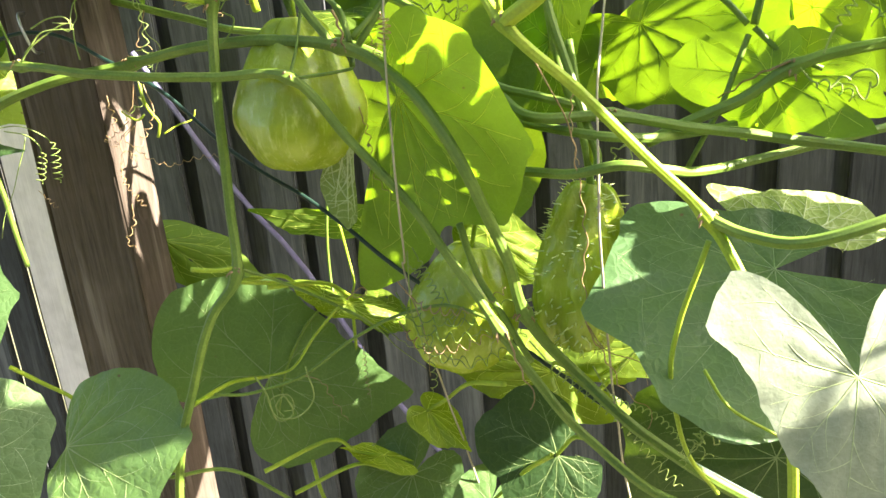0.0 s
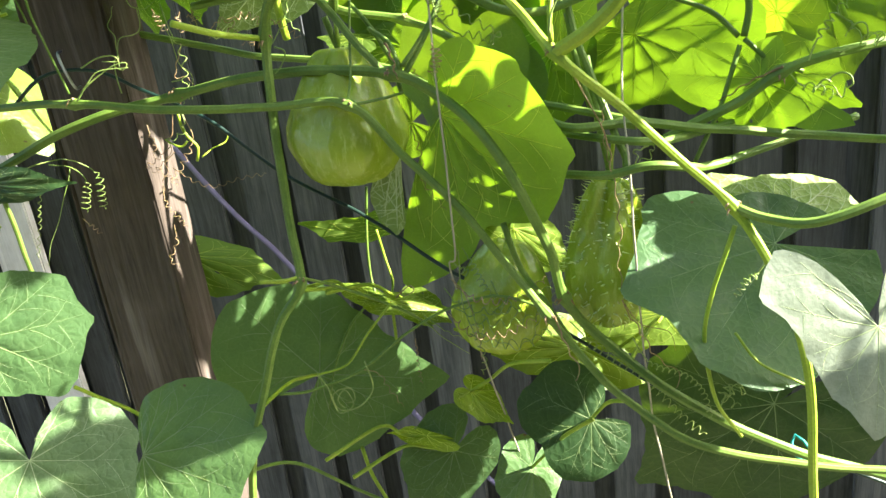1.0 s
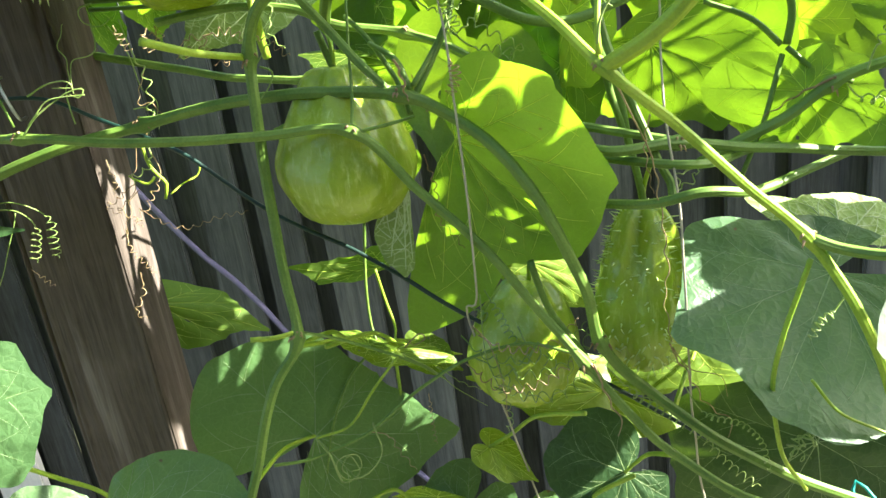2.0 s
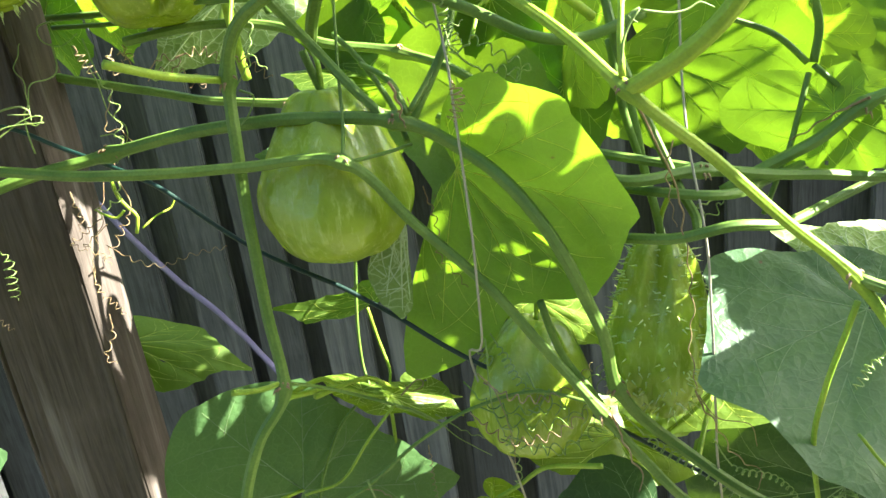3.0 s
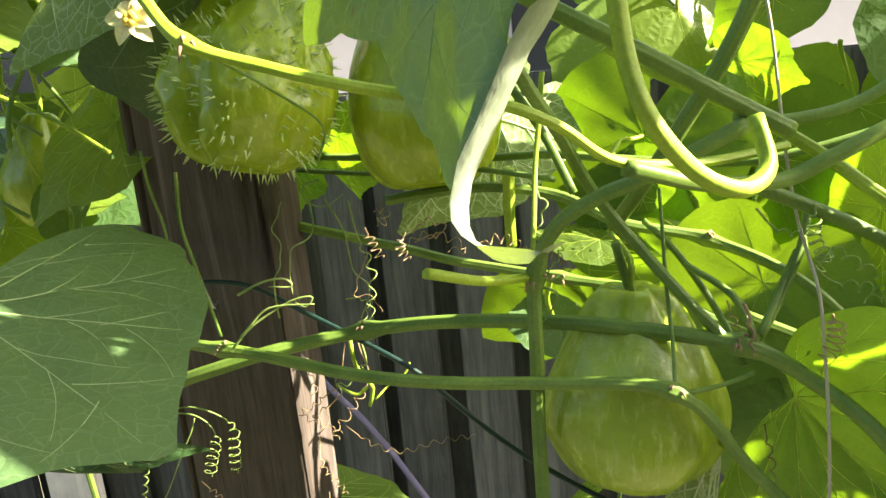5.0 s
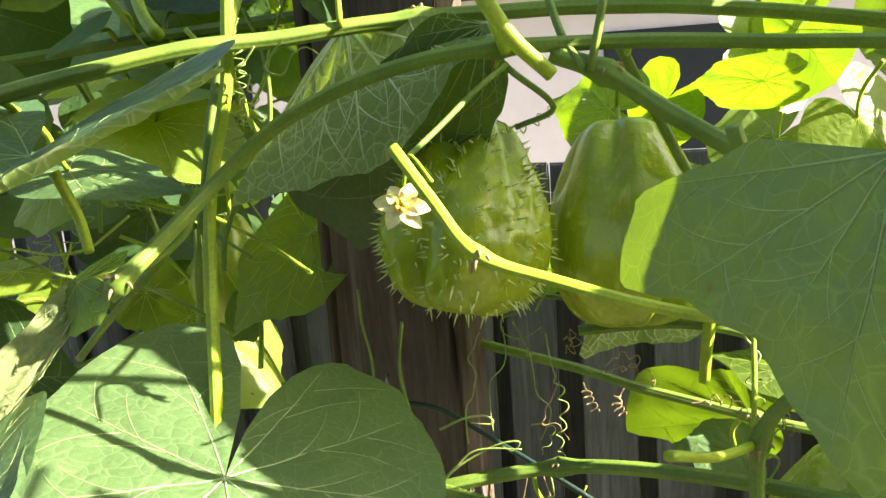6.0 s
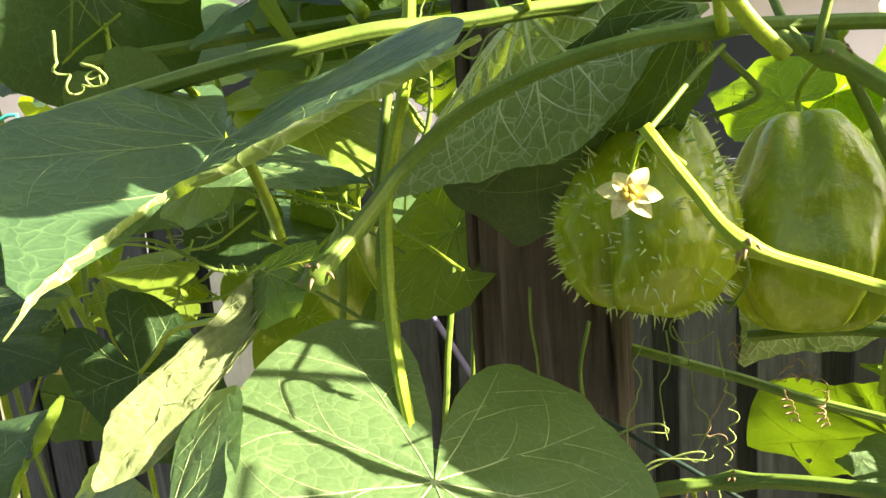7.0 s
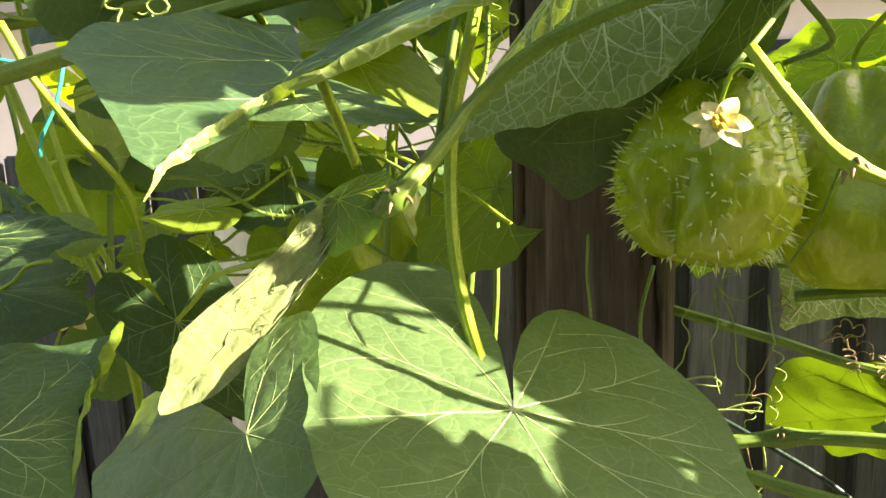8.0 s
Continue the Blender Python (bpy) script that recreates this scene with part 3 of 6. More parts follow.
def build_post():
    """A sawn upright with rounded arrises, a long drying crack and a torn corner, set square to the fence."""
    root = tagged(new("timber_post"), "brown weathered timber post holding up the vines", "post")
    root.matrix_world = pose(-0.405, 0.822, 0, 0, 0, -17.5)
    x0, x1, y0, y1 = -0.0555, 0.0555, -0.003, 0.052
    ring = []
    counts = (76, 36, 60, 36)
    for side, count in enumerate(counts):
        for k in range(count):
            t = k / count
            ax, ay = ((x0 + (x1 - x0) * t, y0), (x1, y0 + (y1 - y0) * t), (x1 - (x1 - x0) * t, y1), (x0, y1 - (y1 - y0) * t))[side]
            nx, ny = ((0, -1), (1, 0), (0, 1), (-1, 0))[side]
            edge = min(t, 1 - t) * (x1 - x0 if side % 2 == 0 else y1 - y0)
            ring.append((ax, ay, nx, ny, 0.0022 * math.exp(-(edge / 0.003) ** 2), side))
    cx, cy = (x0 + x1) / 2, (y0 + y1) / 2
    bm = bmesh.new()
    rows = []
    heights = [0.0, 0.4, 0.8] + [0.9 + 0.006 * i for i in range(205)] + [2.3, 2.6]
    for z in heights:
        row = []
        for ax, ay, nx, ny, rnd, side in ring:
            groove = 0.0009 * noise.noise(Vector((ax * 160, ay * 160, z * 5))) + 0.0016 * noise.noise(Vector((ax * 38, ay * 38, z * 2.2)))
            d = rnd - groove
            if side == 0:
                crack = -0.043 + 0.004 * math.sin(z * 3.1) + 0.010 * (z - 1.5)
                d += 0.007 * math.exp(-((ax - crack) / 0.0014) ** 2) * (1 if z > 1.15 else 0.25)
            if side < 2:
                torn = math.hypot(ax - (x1 - 0.006), ay - (y0 + 0.002))
                rag = max(0.0, 0.55 + 0.9 * noise.noise(Vector((ax * 220, ay * 220, z * 9))))
                d += 0.013 * math.exp(-(torn / 0.012) ** 2) * math.exp(-((z - 1.525) / 0.045) ** 2) * rag
            if side == 1:
                d += 0.006 * math.exp(-((ay - 0.022) / 0.006) ** 2 - ((z - 1.275) / 0.012) ** 2)
            row.append(bm.verts.new((ax - nx * d - (ax - cx) * rnd * 9, ay - ny * d - (ay - cy) * rnd * 9, z)))
        rows.append(row)
    n = len(ring)
    for a, b in zip(rows[:-1], rows[1:]):
        for k in range(n):
            bm.faces.new((a[k], a[(k + 1) % n], b[(k + 1) % n], b[k]))
    bm.faces.new(rows[-1])
    mesh_object("shaft", bm, POST, root)
    return root


def build_house():
    """The neighbour's house beyond the fence."""
    root = thing("house", (0, 7, 0), "pale pinkish house with a dark tin roof beyond the fence", "house")
    bm = bmesh.new()
    box(bm, -7, 5, 6.0, 10.0, 0, 2.55, 0.01)
    part("wall", bm, RENDER, root, smooth=False)
    bm = bmesh.new()
    v = [bm.verts.new(c) for c in ((-7.5, 5.5, 2.5), (5.5, 5.5, 2.5), (5.5, 8, 3.6), (-7.5, 8, 3.6), (-7.5, 10.5, 2.5), (5.5, 10.5, 2.5), (-7.5, 5.5, 2.38), (5.5, 5.5, 2.38), (5.5, 10.5, 2.38), (-7.5, 10.5, 2.38))]
    for f in ((0, 1, 2, 3), (3, 2, 5, 4), (6, 7, 1, 0), (4, 5, 8, 9), (6, 9, 8, 7), (0, 3, 4, 9, 6), (1, 7, 8, 5, 2)):
        bm.faces.new([v[i] for i in f])
    part("roof", bm, ROOF, root, smooth=False)
    for x in (-3.2, 0.6):
        bm = bmesh.new()
        box(bm, x, x + 1.2, 5.96, 6.05, 1.1, 2.0, 0.01)
        part("window", bm, GLASS, root, "dark window", smooth=False)


def build_sky_blocker():
    """An unseen plain wall added behind the camera to hold back sky light and bounce."""
    bm = bmesh.new()
    box(bm, -6, 5, -1.95, -1.75, -0.03, 3.0, 0.01)
    tagged(mesh_object("sky_blocker", bm, SKY_BLOCKER, smooth=False), "added plain dark wall out of view that holds back sky light", "wall", "", "structure")


build_ground()
build_sky_blocker()
build_fence()
build_post()
build_house()
root = tagged(new("pale_board"), "pale painted board standing against the dark fence", "board")
root.matrix_world = FENCE_AT
bm = bmesh.new()
box(bm, -0.548, -0.445, -0.032, -0.012, -0.01, 1.50, 0.003)
mesh_object("plank", bm, PALE_BOARD, root, smooth=False)

# ---- canes ----
arch = cane([(-0.56, 0.80, 1.35), (-0.400, 0.755, 1.413), (-0.292, 0.752, 1.430), (-0.215, 0.715, 1.442), (-0.140, 0.675, 1.443), (-0.080, 0.648, 1.435), (-0.042, 0.640, 1.412), (-0.012, 0.615, 1.382), (0.012, 0.602, 1.335), (0.035, 0.604, 1.274), (0.048, 0.615, 1.221), (0.080, 0.615, 1.174), (0.140, 0.580, 1.122), (0.240, 0.55, 1.065), (0.42, 0.54, 0.99)], 0.0052, "thick green ridged vine cane arching between post and wire", nodes=[(-0.292, 0.752, 1.43), (-0.080, 0.648, 1.435), (0.048, 0.615, 1.221)])
low = cane([(-0.50, 0.79, 1.44), (-0.379, 0.725, 1.438), (-0.274, 0.675, 1.426), (-0.187, 0.660, 1.419), (-0.119, 0.638, 1.415), (-0.076, 0.632, 1.363), (-0.030, 0.622, 1.306), (0.008, 0.608, 1.246), (0.028, 0.595, 1.216), (0.054, 0.586, 1.174), (0.090, 0.574, 1.129), (0.142, 0.545, 1.095), (0.225, 0.53, 1.07), (0.35, 0.52, 1.045)], 0.0042, "green ridged vine cane crossing in front of the fruit", nodes=[(-0.379, 0.725, 1.438), (-0.119, 0.638, 1.415), (0.028, 0.595, 1.216)])
upright = cane([(-0.075, 0.65, 1.556), (-0.127, 0.655, 1.532), (-0.150, 0.660, 1.523), (-0.172, 0.672, 1.507), (-0.184, 0.685, 1.476), (-0.188, 0.675, 1.423), (-0.192, 0.665, 1.319), (-0.190, 0.648, 1.258), (-0.216, 0.640, 1.222), (-0.240, 0.635, 1.163), (-0.268, 0.635, 1.088), (-0.285, 0.64, 1.00)], 0.0048, "upright green vine cane with a cut side shoot", nodes=[(-0.184, 0.685, 1.476), (-0.190, 0.648, 1.258)])
bright = cane([(-0.12, 0.74, 1.60), (-0.040, 0.675, 1.545), (-0.005, 0.645, 1.512), (0.022, 0.60, 1.480), (0.042, 0.548, 1.445), (0.086, 0.537, 1.401), (0.126, 0.530, 1.358), (0.160, 0.515, 1.320), (0.183, 0.490, 1.270), (0.198, 0.478, 1.215), (0.206, 0.475, 1.15), (0.21, 0.47, 1.05)], 0.0041, "sunlit bright green diagonal vine cane", young=True, nodes=[(0.042, 0.548, 1.445), (0.160, 0.515, 1.320)])
fork = cane([(0.042, 0.548, 1.445), (0.067, 0.525, 1.463), (0.092, 0.505, 1.495), (0.12, 0.49, 1.56)], 0.0058, "stout bright green side shoot of the vine", young=True)
side_r = cane([(0.160, 0.515, 1.320), (0.178, 0.500, 1.313), (0.205, 0.48, 1.312), (0.250, 0.47, 1.327), (0.33, 0.47, 1.36)], 0.0042, "green vine side shoot sweeping away from a node")
level = cane([(-0.04, 0.73, 1.42), (0.030, 0.68, 1.392), (0.060, 0.615, 1.376), (0.119, 0.615, 1.372), (0.188, 0.620, 1.356), (0.290, 0.625, 1.335), (0.42, 0.63, 1.31)], 0.0046, "level green vine cane below backlit leaves", nodes=[(0.119, 0.615, 1.372)])
level2 = cane([(-0.01, 0.72, 1.365), (0.045, 0.66, 1.367), (0.115, 0.59, 1.360), (0.19, 0.64, 1.351), (0.30, 0.68, 1.36)], 0.0040, "second level green vine cane beside the first")
rising = cane([(0.150, 0.645, 1.345), (0.182, 0.635, 1.361), (0.217, 0.630, 1.375), (0.249, 0.625, 1.395), (0.290, 0.625, 1.405), (0.36, 0.63, 1.41)], 0.0050, "thick green vine cane rising under the leaves", nodes=[(0.249, 0.625, 1.395)])
middle = cane([(-0.005, 0.70, 1.322), (0.05, 0.63, 1.332), (0.085, 0.59, 1.337), (0.117, 0.57, 1.345), (0.150, 0.575, 1.338), (0.178, 0.60, 1.33), (0.24, 0.63, 1.33), (0.34, 0.66, 1.34)], 0.0042, "green vine cane passing over the spiny fruit")
hooked = cane([(0.05, 0.72, 1.62), (0.068, 0.68, 1.55), (0.075, 0.66, 1.50), (0.078, 0.645, 1.455), (0.090, 0.630, 1.407), (0.101, 0.614, 1.364), (0.106, 0.600, 1.345), (0.103, 0.592, 1.335)], 0.0038, "green vine shoot curving down to a cane")
behind = cane([(-0.37, 0.86, 1.50), (-0.336, 0.845, 1.488), (-0.271, 0.840, 1.468), (-0.218, 0.825, 1.452), (-0.150, 0.790, 1.442), (-0.09, 0.77, 1.43), (-0.03, 0.75, 1.40)], 0.0042, "green vine cane running behind the fruit", nodes=[(-0.150, 0.790, 1.442)])
upper = cane([(-0.27, 0.80, 1.51), (-0.200, 0.793, 1.513), (-0.151, 0.780, 1.505), (-0.115, 0.750, 1.488), (-0.062, 0.737, 1.473), (-0.020, 0.70, 1.452), (0.03, 0.67, 1.40), (0.07, 0.645, 1.385), (0.119, 0.618, 1.373)], 0.0042, "knotty green vine cane above the fruit", nodes=[(-0.062, 0.737, 1.473)])
slant = cane([(-0.22, 0.62, 1.66), (-0.195, 0.635, 1.598), (-0.172, 0.655, 1.562), (-0.147, 0.690, 1.522), (-0.124, 0.685, 1.488), (-0.107, 0.665, 1.463), (-0.085, 0.65, 1.437)], 0.0040, "blue green vine cane slanting to the arch")
thick = cane([(-0.05, 0.66, 1.66), (-0.072, 0.668, 1.60), (-0.098, 0.68, 1.555), (-0.118, 0.70, 1.515), (-0.125, 0.73, 1.49)], 0.0055, "thick upright green vine stem")
bower = cane([(-0.549, 0.700, 1.592), (-0.534, 0.670, 1.591), (-0.512, 0.635, 1.604), (-0.490, 0.675, 1.630), (-0.478, 0.700, 1.645), (-0.438, 0.712, 1.676), (-0.378, 0.705, 1.698), (-0.318, 0.695, 1.704), (-0.249, 0.705, 1.703), (-0.189, 0.71, 1.699), (-0.08, 0.71, 1.69)], 0.0048, "green vine cane bowed over the post", nodes=[(-0.318, 0.695, 1.704), (-0.512, 0.635, 1.604)])
roof_cane = cane([(-0.75, 0.66, 1.66), (-0.63, 0.68, 1.69), (-0.548, 0.695, 1.708), (-0.494, 0.71, 1.718), (-0.440, 0.73, 1.722), (-0.36, 0.75, 1.728), (-0.22, 0.76, 1.725), (-0.05, 0.76, 1.70)], 0.0055, "thick green vine cane along the top", nodes=[(-0.36, 0.75, 1.728)])
hanging = cane([(-0.470, 0.735, 1.76), (-0.476, 0.728, 1.698), (-0.490, 0.715, 1.634), (-0.492, 0.700, 1.583), (-0.483, 0.665, 1.540), (-0.470, 0.62, 1.513)], 0.0042, "slender green stalk hanging to a large leaf", young=True)
flowering = cane([(-0.368, 0.600, 1.664), (-0.352, 0.592, 1.640), (-0.334, 0.582, 1.618), (-0.300, 0.580, 1.605), (-0.256, 0.575, 1.592), (-0.215, 0.575, 1.583), (-0.185, 0.585, 1.570), (-0.155, 0.60, 1.550), (-0.110, 0.615, 1.543), (-0.06, 0.635, 1.545)], 0.0029, "thin pale flowering shoot of the vine", young=True, nodes=[(-0.334, 0.582, 1.618)])
descending = cane([(-0.290, 0.700, 1.700), (-0.262, 0.695, 1.687), (-0.235, 0.680, 1.667), (-0.200, 0.665, 1.642), (-0.15, 0.655, 1.61), (-0.05, 0.65, 1.55)], 0.0056, "green vine cane going down from a knotted node", nodes=[(-0.262, 0.695, 1.687)])

# ---- fruit ----
fruit((-0.126, 0.698, 1.397), 0.116, 0.132, (0.04, 0.05, 1), "pale green smooth chayote hanging before the fence", neck=0.66, belly=2.7, turn=0.3, stalk_to=(-0.125, 0.74, 1.485), slit=-1.0, slit_depth=0.1, furrow=0.055, lumps=0.09)
fruit((-0.003, 0.672, 1.207), 0.102, 0.120, (0.22, 0.1, 1), "pale green chayote wrapped in curling tendrils", neck=0.74, turn=0.9, stalk_to=(0.02, 0.66, 1.29), slit=1.5, slit_depth=0.1)
fruit((0.100, 0.655, 1.243), 0.084, 0.150, (0.12, 0.1, 1), "long furrowed green chayote covered in soft spines", spines=420, neck=0.76, belly=2.6, turn=-1.19, stalk_to=(0.105, 0.63, 1.36), slit=1.5, slit_depth=0.1, furrow=0.17)
fruit((-0.236, 0.790, 1.588), 0.112, 0.148, (0.0, 0.22, 1), "large smooth green chayote with a cleft end", neck=0.74, belly=2.5, turn=-0.67, stalk_to=(-0.245, 0.72, 1.70), slit=1.95, slit_depth=0.40, slit_height=0.30, furrow=0.10, mat=FRUIT_DEEP, lumps=0.11)
fruit((-0.341, 0.752, 1.606), 0.112, 0.132, (0.22, 0.25, 1), "round spiny green chayote hanging before the post", spines=520, neck=0.64, turn=1.4, stalk_to=(-0.318, 0.70, 1.70), slit=1.55, slit_depth=0.32, slit_height=0.24, furrow=0.05, mat=FRUIT_DEEP)
fruit((-0.560, 0.93, 1.545), 0.075, 0.105, (0.1, 0.0, 1), "small green chayote half hidden behind leaves", neck=0.60, turn=0.4, stalk_to=(-0.545, 0.9, 1.66))

# ---- wire, cord, strings ----
cord("garden_wire", [(-0.47, 0.796, 1.435), (-0.430, 0.792, 1.462), (-0.385, 0.793, 1.463), (-0.335, 0.78, 1.440), (-0.264, 0.745, 1.403), (-0.197, 0.725, 1.343), (-0.125, 0.700, 1.298), (-0.055, 0.668, 1.245), (0.003, 0.655, 1.208), (0.073, 0.64, 1.155), (0.17, 0.60, 1.09), (0.35, 0.55, 1.0)], 0.0019, WIRE, "dark green plastic coated wire tied to the post", "wire")
cord("rope", [(-0.60, 1.44, 1.42), (-0.488, 1.422, 1.225), (-0.421, 1.405, 1.124), (-0.331, 1.383, 1.008), (-0.146, 1.338, 0.69), (0.018, 1.296, 0.496)], 0.0048, ROPE, "purple grey cord slanting along the fence", "rope", 3)
cord("string", [(-0.045, 0.69, 1.62), (-0.040, 0.665, 1.507), (-0.042, 0.632, 1.455), (-0.044, 0.618, 1.362), (-0.045, 0.630, 1.272), (-0.05, 0.662, 1.245), (-0.03, 0.66, 1.15), (-0.01, 0.67, 1.06), (0.02, 0.68, 0.93)], 0.0009, STRING, "thin beige string tied to the wire", "string")
cord("string", [(0.13, 0.66, 1.60), (0.120, 0.640, 1.462), (0.108, 0.609, 1.392), (0.103, 0.580, 1.331), (0.104, 0.578, 1.268), (0.12, 0.60, 1.10), (0.14, 0.60, 0.98)], 0.0009, STRING, "thin beige string hanging between the leaves", "string")

# ---- leaves ----
leaf((-0.203, 0.721, 1.123), (-0.063, 0.744, 1.085), (-0.184, 0.734, 1.218), droop=0.0, fold=0.03, ripple=0.5, shape=((-108, 0.12), (-102, 0.42), (-90, 0.59), (-73, 0.68), (-55, 0.7), (-33, 0.72), (-14, 0.81), (0, 1.0), (11, 0.74), (36, 0.56), (70, 0.55), (93, 0.66), (115, 0.73), (148, 0.86), (177, 0.76), (206, 0.59), (212, 0.25)))
leaf((-0.375, 0.643, 1.103), (-0.247, 0.619, 1.122), (-0.348, 0.686, 1.156), fold=0.06, droop=0.05, ripple=0.7, shape=((-125, 0.2), (-93, 0.40), (-79, 0.53), (-58, 0.66), (-41, 0.82), (-18, 0.88), (0, 1.0), (14, 0.9), (32, 0.81), (49, 0.68), (74, 0.54), (95, 0.46), (103, 0.3), (110, 0.12)))
leaf((-0.443, 0.580, 1.153), (-0.416, 0.532, 1.082), (-0.362, 0.612, 1.145), fold=0.05, droop=0.05, ripple=0.6, stalk=False, mat='waxy', shape=((-172, 0.3), (-164, 0.5), (-147, 0.73), (-127, 0.84), (-98, 0.82), (-59, 0.77), (-23, 0.85), (0, 1.0), (21, 1.03), (41, 1.11), (55, 1.02), (71, 0.96), (82, 1.02), (99, 0.93), (118, 0.8), (138, 0.64), (150, 0.2)))
leaf((-0.478, 0.626, 1.256), (-0.384, 0.645, 1.252), (-0.425, 0.652, 1.303), fold=0.08, droop=0.03, ripple=0.7, shape=((-158, 0.38), (-110, 0.48), (-80, 0.58), (-60, 0.68), (-48, 0.94), (-24, 0.91), (-8, 0.92), (0, 1.0), (12, 0.91), (29, 0.92), (44, 0.79), (64, 0.64), (91, 0.53), (133, 0.35)))
leaf((-0.505, 0.760, 1.367), (-0.409, 0.730, 1.364), (-0.441, 0.745, 1.385), mat='dark')
leaf((-0.461, 0.603, 1.514), (-0.419, 0.496, 1.481), (-0.356, 0.642, 1.493), mat='waxy', fold=0.03, droop=0.04, ripple=0.35, shape=((-196, 0.15), (-191, 0.8), (-184, 1.15), (-172, 1.21), (-149, 1.04), (-119, 0.79), (-97, 0.74), (-62, 0.84), (-25, 0.90), (0, 1.05), (20, 1.02), (34, 1.15), (46, 0.98), (65, 0.87), (87, 0.91), (112, 0.96), (118, 1.03), (142, 1.05), (150, 0.85), (155, 0.55), (160, 0.12)))
leaf((-0.409, 0.769, 1.730), (-0.500, 0.778, 1.621), (-0.393, 0.722, 1.645), mat='under', fold=0.0, droop=0.0, ripple=0.4, shape=((-14, 0.1), (-4, 0.45), (-1, 0.9), (0, 1.0), (15, 0.8), (39, 0.68), (63, 0.7), (87, 0.66), (102, 0.64), (114, 0.76), (119, 0.81), (124, 0.3)))
leaf((-0.323, 0.708, 1.718), (-0.417, 0.800, 1.581), (-0.325, 0.725, 1.671), mat='dark', stalk=False, fold=0.02, droop=0.0, ripple=0.4, shape=((-70, 0.13), (-42, 0.29), (-27, 0.62), (-20, 1.05), (-9, 1.0), (0, 1.0), (6, 0.78), (15, 0.59), (22, 0.53), (34, 0.3), (60, 0.12)))
leaf((-0.556, 0.652, 1.668), (-0.551, 0.480, 1.623), (-0.605, 0.550, 1.660), other=(-0.439, 0.574, 1.695), droop=0.0, fold=0.0, ripple=0.25, stalk=False, mat='deep', shape=((-150, 0.12), (-143, 0.32), (-107, 0.64), (-72, 0.76), (-60, 0.74), (-50, 0.55), (-40, 0.48), (-30, 0.45), (-15, 0.42), (-3, 0.40), (0, 0.45), (1, 0.95), (2, 1.0), (3, 0.97), (6, 0.88), (14, 0.76), (28, 0.66), (40, 0.62), (64, 0.48), (92, 0.36), (140, 0.41), (160, 0.45), (166, 0.2)))
leaf((-0.536, 0.660, 1.599), (-0.622, 0.611, 1.510), (-0.570, 0.637, 1.554), fold=-0.2, ripple=0.8, droop=-0.05, rumple=0.04, mat='pale', stalk=False, shape=((-75, 0.07), (-39, 0.15), (-18, 0.29), (-12, 0.5), (-11, 0.76), (-7, 0.84), (0, 1.0), (3, 0.93), (7, 0.82), (9, 0.65), (10, 0.45), (14, 0.22), (35, 0.07)))
leaf((-0.572, 0.578, 1.514), (-0.548, 0.530, 1.495), (-0.542, 0.579, 1.531), other=(-0.683, 0.650, 1.484), fold=0.05, droop=0.05, ripple=0.5, mat='top', stalk=False, shape=((-158, 0.15), (-155, 0.6), (-153, 1.3), (-150, 1.9), (-144, 2.19), (-134, 2.3), (-122, 1.98), (-109, 1.71), (-78, 1.01), (-23, 0.83), (0, 1.0), (18, 0.87), (29, 0.85), (45, 0.7), (80, 0.6), (114, 0.78), (135, 1.14), (141, 1.15), (154, 1.12), (163, 0.88), (169, 0.68), (173, 0.15)))
leaf((-0.665, 0.552, 1.524), (-0.620, 0.530, 1.514), (-0.694, 0.625, 1.542), fold=0.05, droop=0.05, ripple=0.6, mat='dark', stalk=False, shape=((-112, 0.47), (-52, 0.73), (-27, 1.02), (0, 0.99), (23, 0.65), (78, 0.64), (107, 1.19), (113, 1.83), (127, 1.78), (156, 1.55), (172, 1.12)))
leaf_rim([(-0.655, 0.643, 1.544), (-0.650, 0.618, 1.537), (-0.641, 0.585, 1.530), (-0.630, 0.555, 1.522), (-0.621, 0.533, 1.515)], 0.0036, mat='young', tip=0.2, label="yellow green folded leaf edge")
leaf((-0.850, 0.800, 1.561), (-0.738, 0.780, 1.573), (-0.809, 0.820, 1.582), mat='dark')
leaf((-0.700, 0.800, 1.500), (-0.640, 0.790, 1.420), (-0.640, 0.810, 1.500), mat='dark')
leaf((-0.586, 0.740, 1.654), (-0.502, 0.720, 1.643), (-0.536, 0.700, 1.635))
leaf((-0.468, 0.860, 1.583), (-0.534, 0.820, 1.520), (-0.530, 0.880, 1.583), mat='young')
leaf((-0.543, 0.652, 1.602), (-0.512, 0.640, 1.613), (-0.534, 0.668, 1.622), mat='bright', fold=0.5, stalk=False)
leaf((-0.065, 1.034, 1.325), (-0.184, 1.083, 1.291), (-0.143, 1.074, 1.373), fold=0.05, droop=0.0, ripple=0.6, mat='thin', stalk=False, shape=((-150, 0.2), (-118, 0.32), (-73, 0.37), (-35, 0.45), (-28, 0.65), (-8, 0.7), (0, 1.02), (16, 0.96), (31, 0.93), (44, 0.75), (54, 0.51), (77, 0.4), (121, 0.4), (161, 0.3)))
leaf((-0.172, 0.900, 1.552), (-0.263, 0.828, 1.485), (-0.184, 0.820, 1.471), mat='under')
leaf((-0.228, 0.472, 1.662), (-0.226, 0.412, 1.562), (-0.282, 0.548, 1.612), fold=0.0, droop=0.0, ripple=0.3, stalk=False, mat='deep', shape=((-64, 0.27), (-37, 0.52), (-20, 0.55), (-6, 0.56), (4, 0.69), (14, 0.85), (22, 0.72), (36, 0.62), (56, 0.53), (79, 0.68), (88, 0.91), (106, 0.81), (112, 0.51), (121, 0.37)))
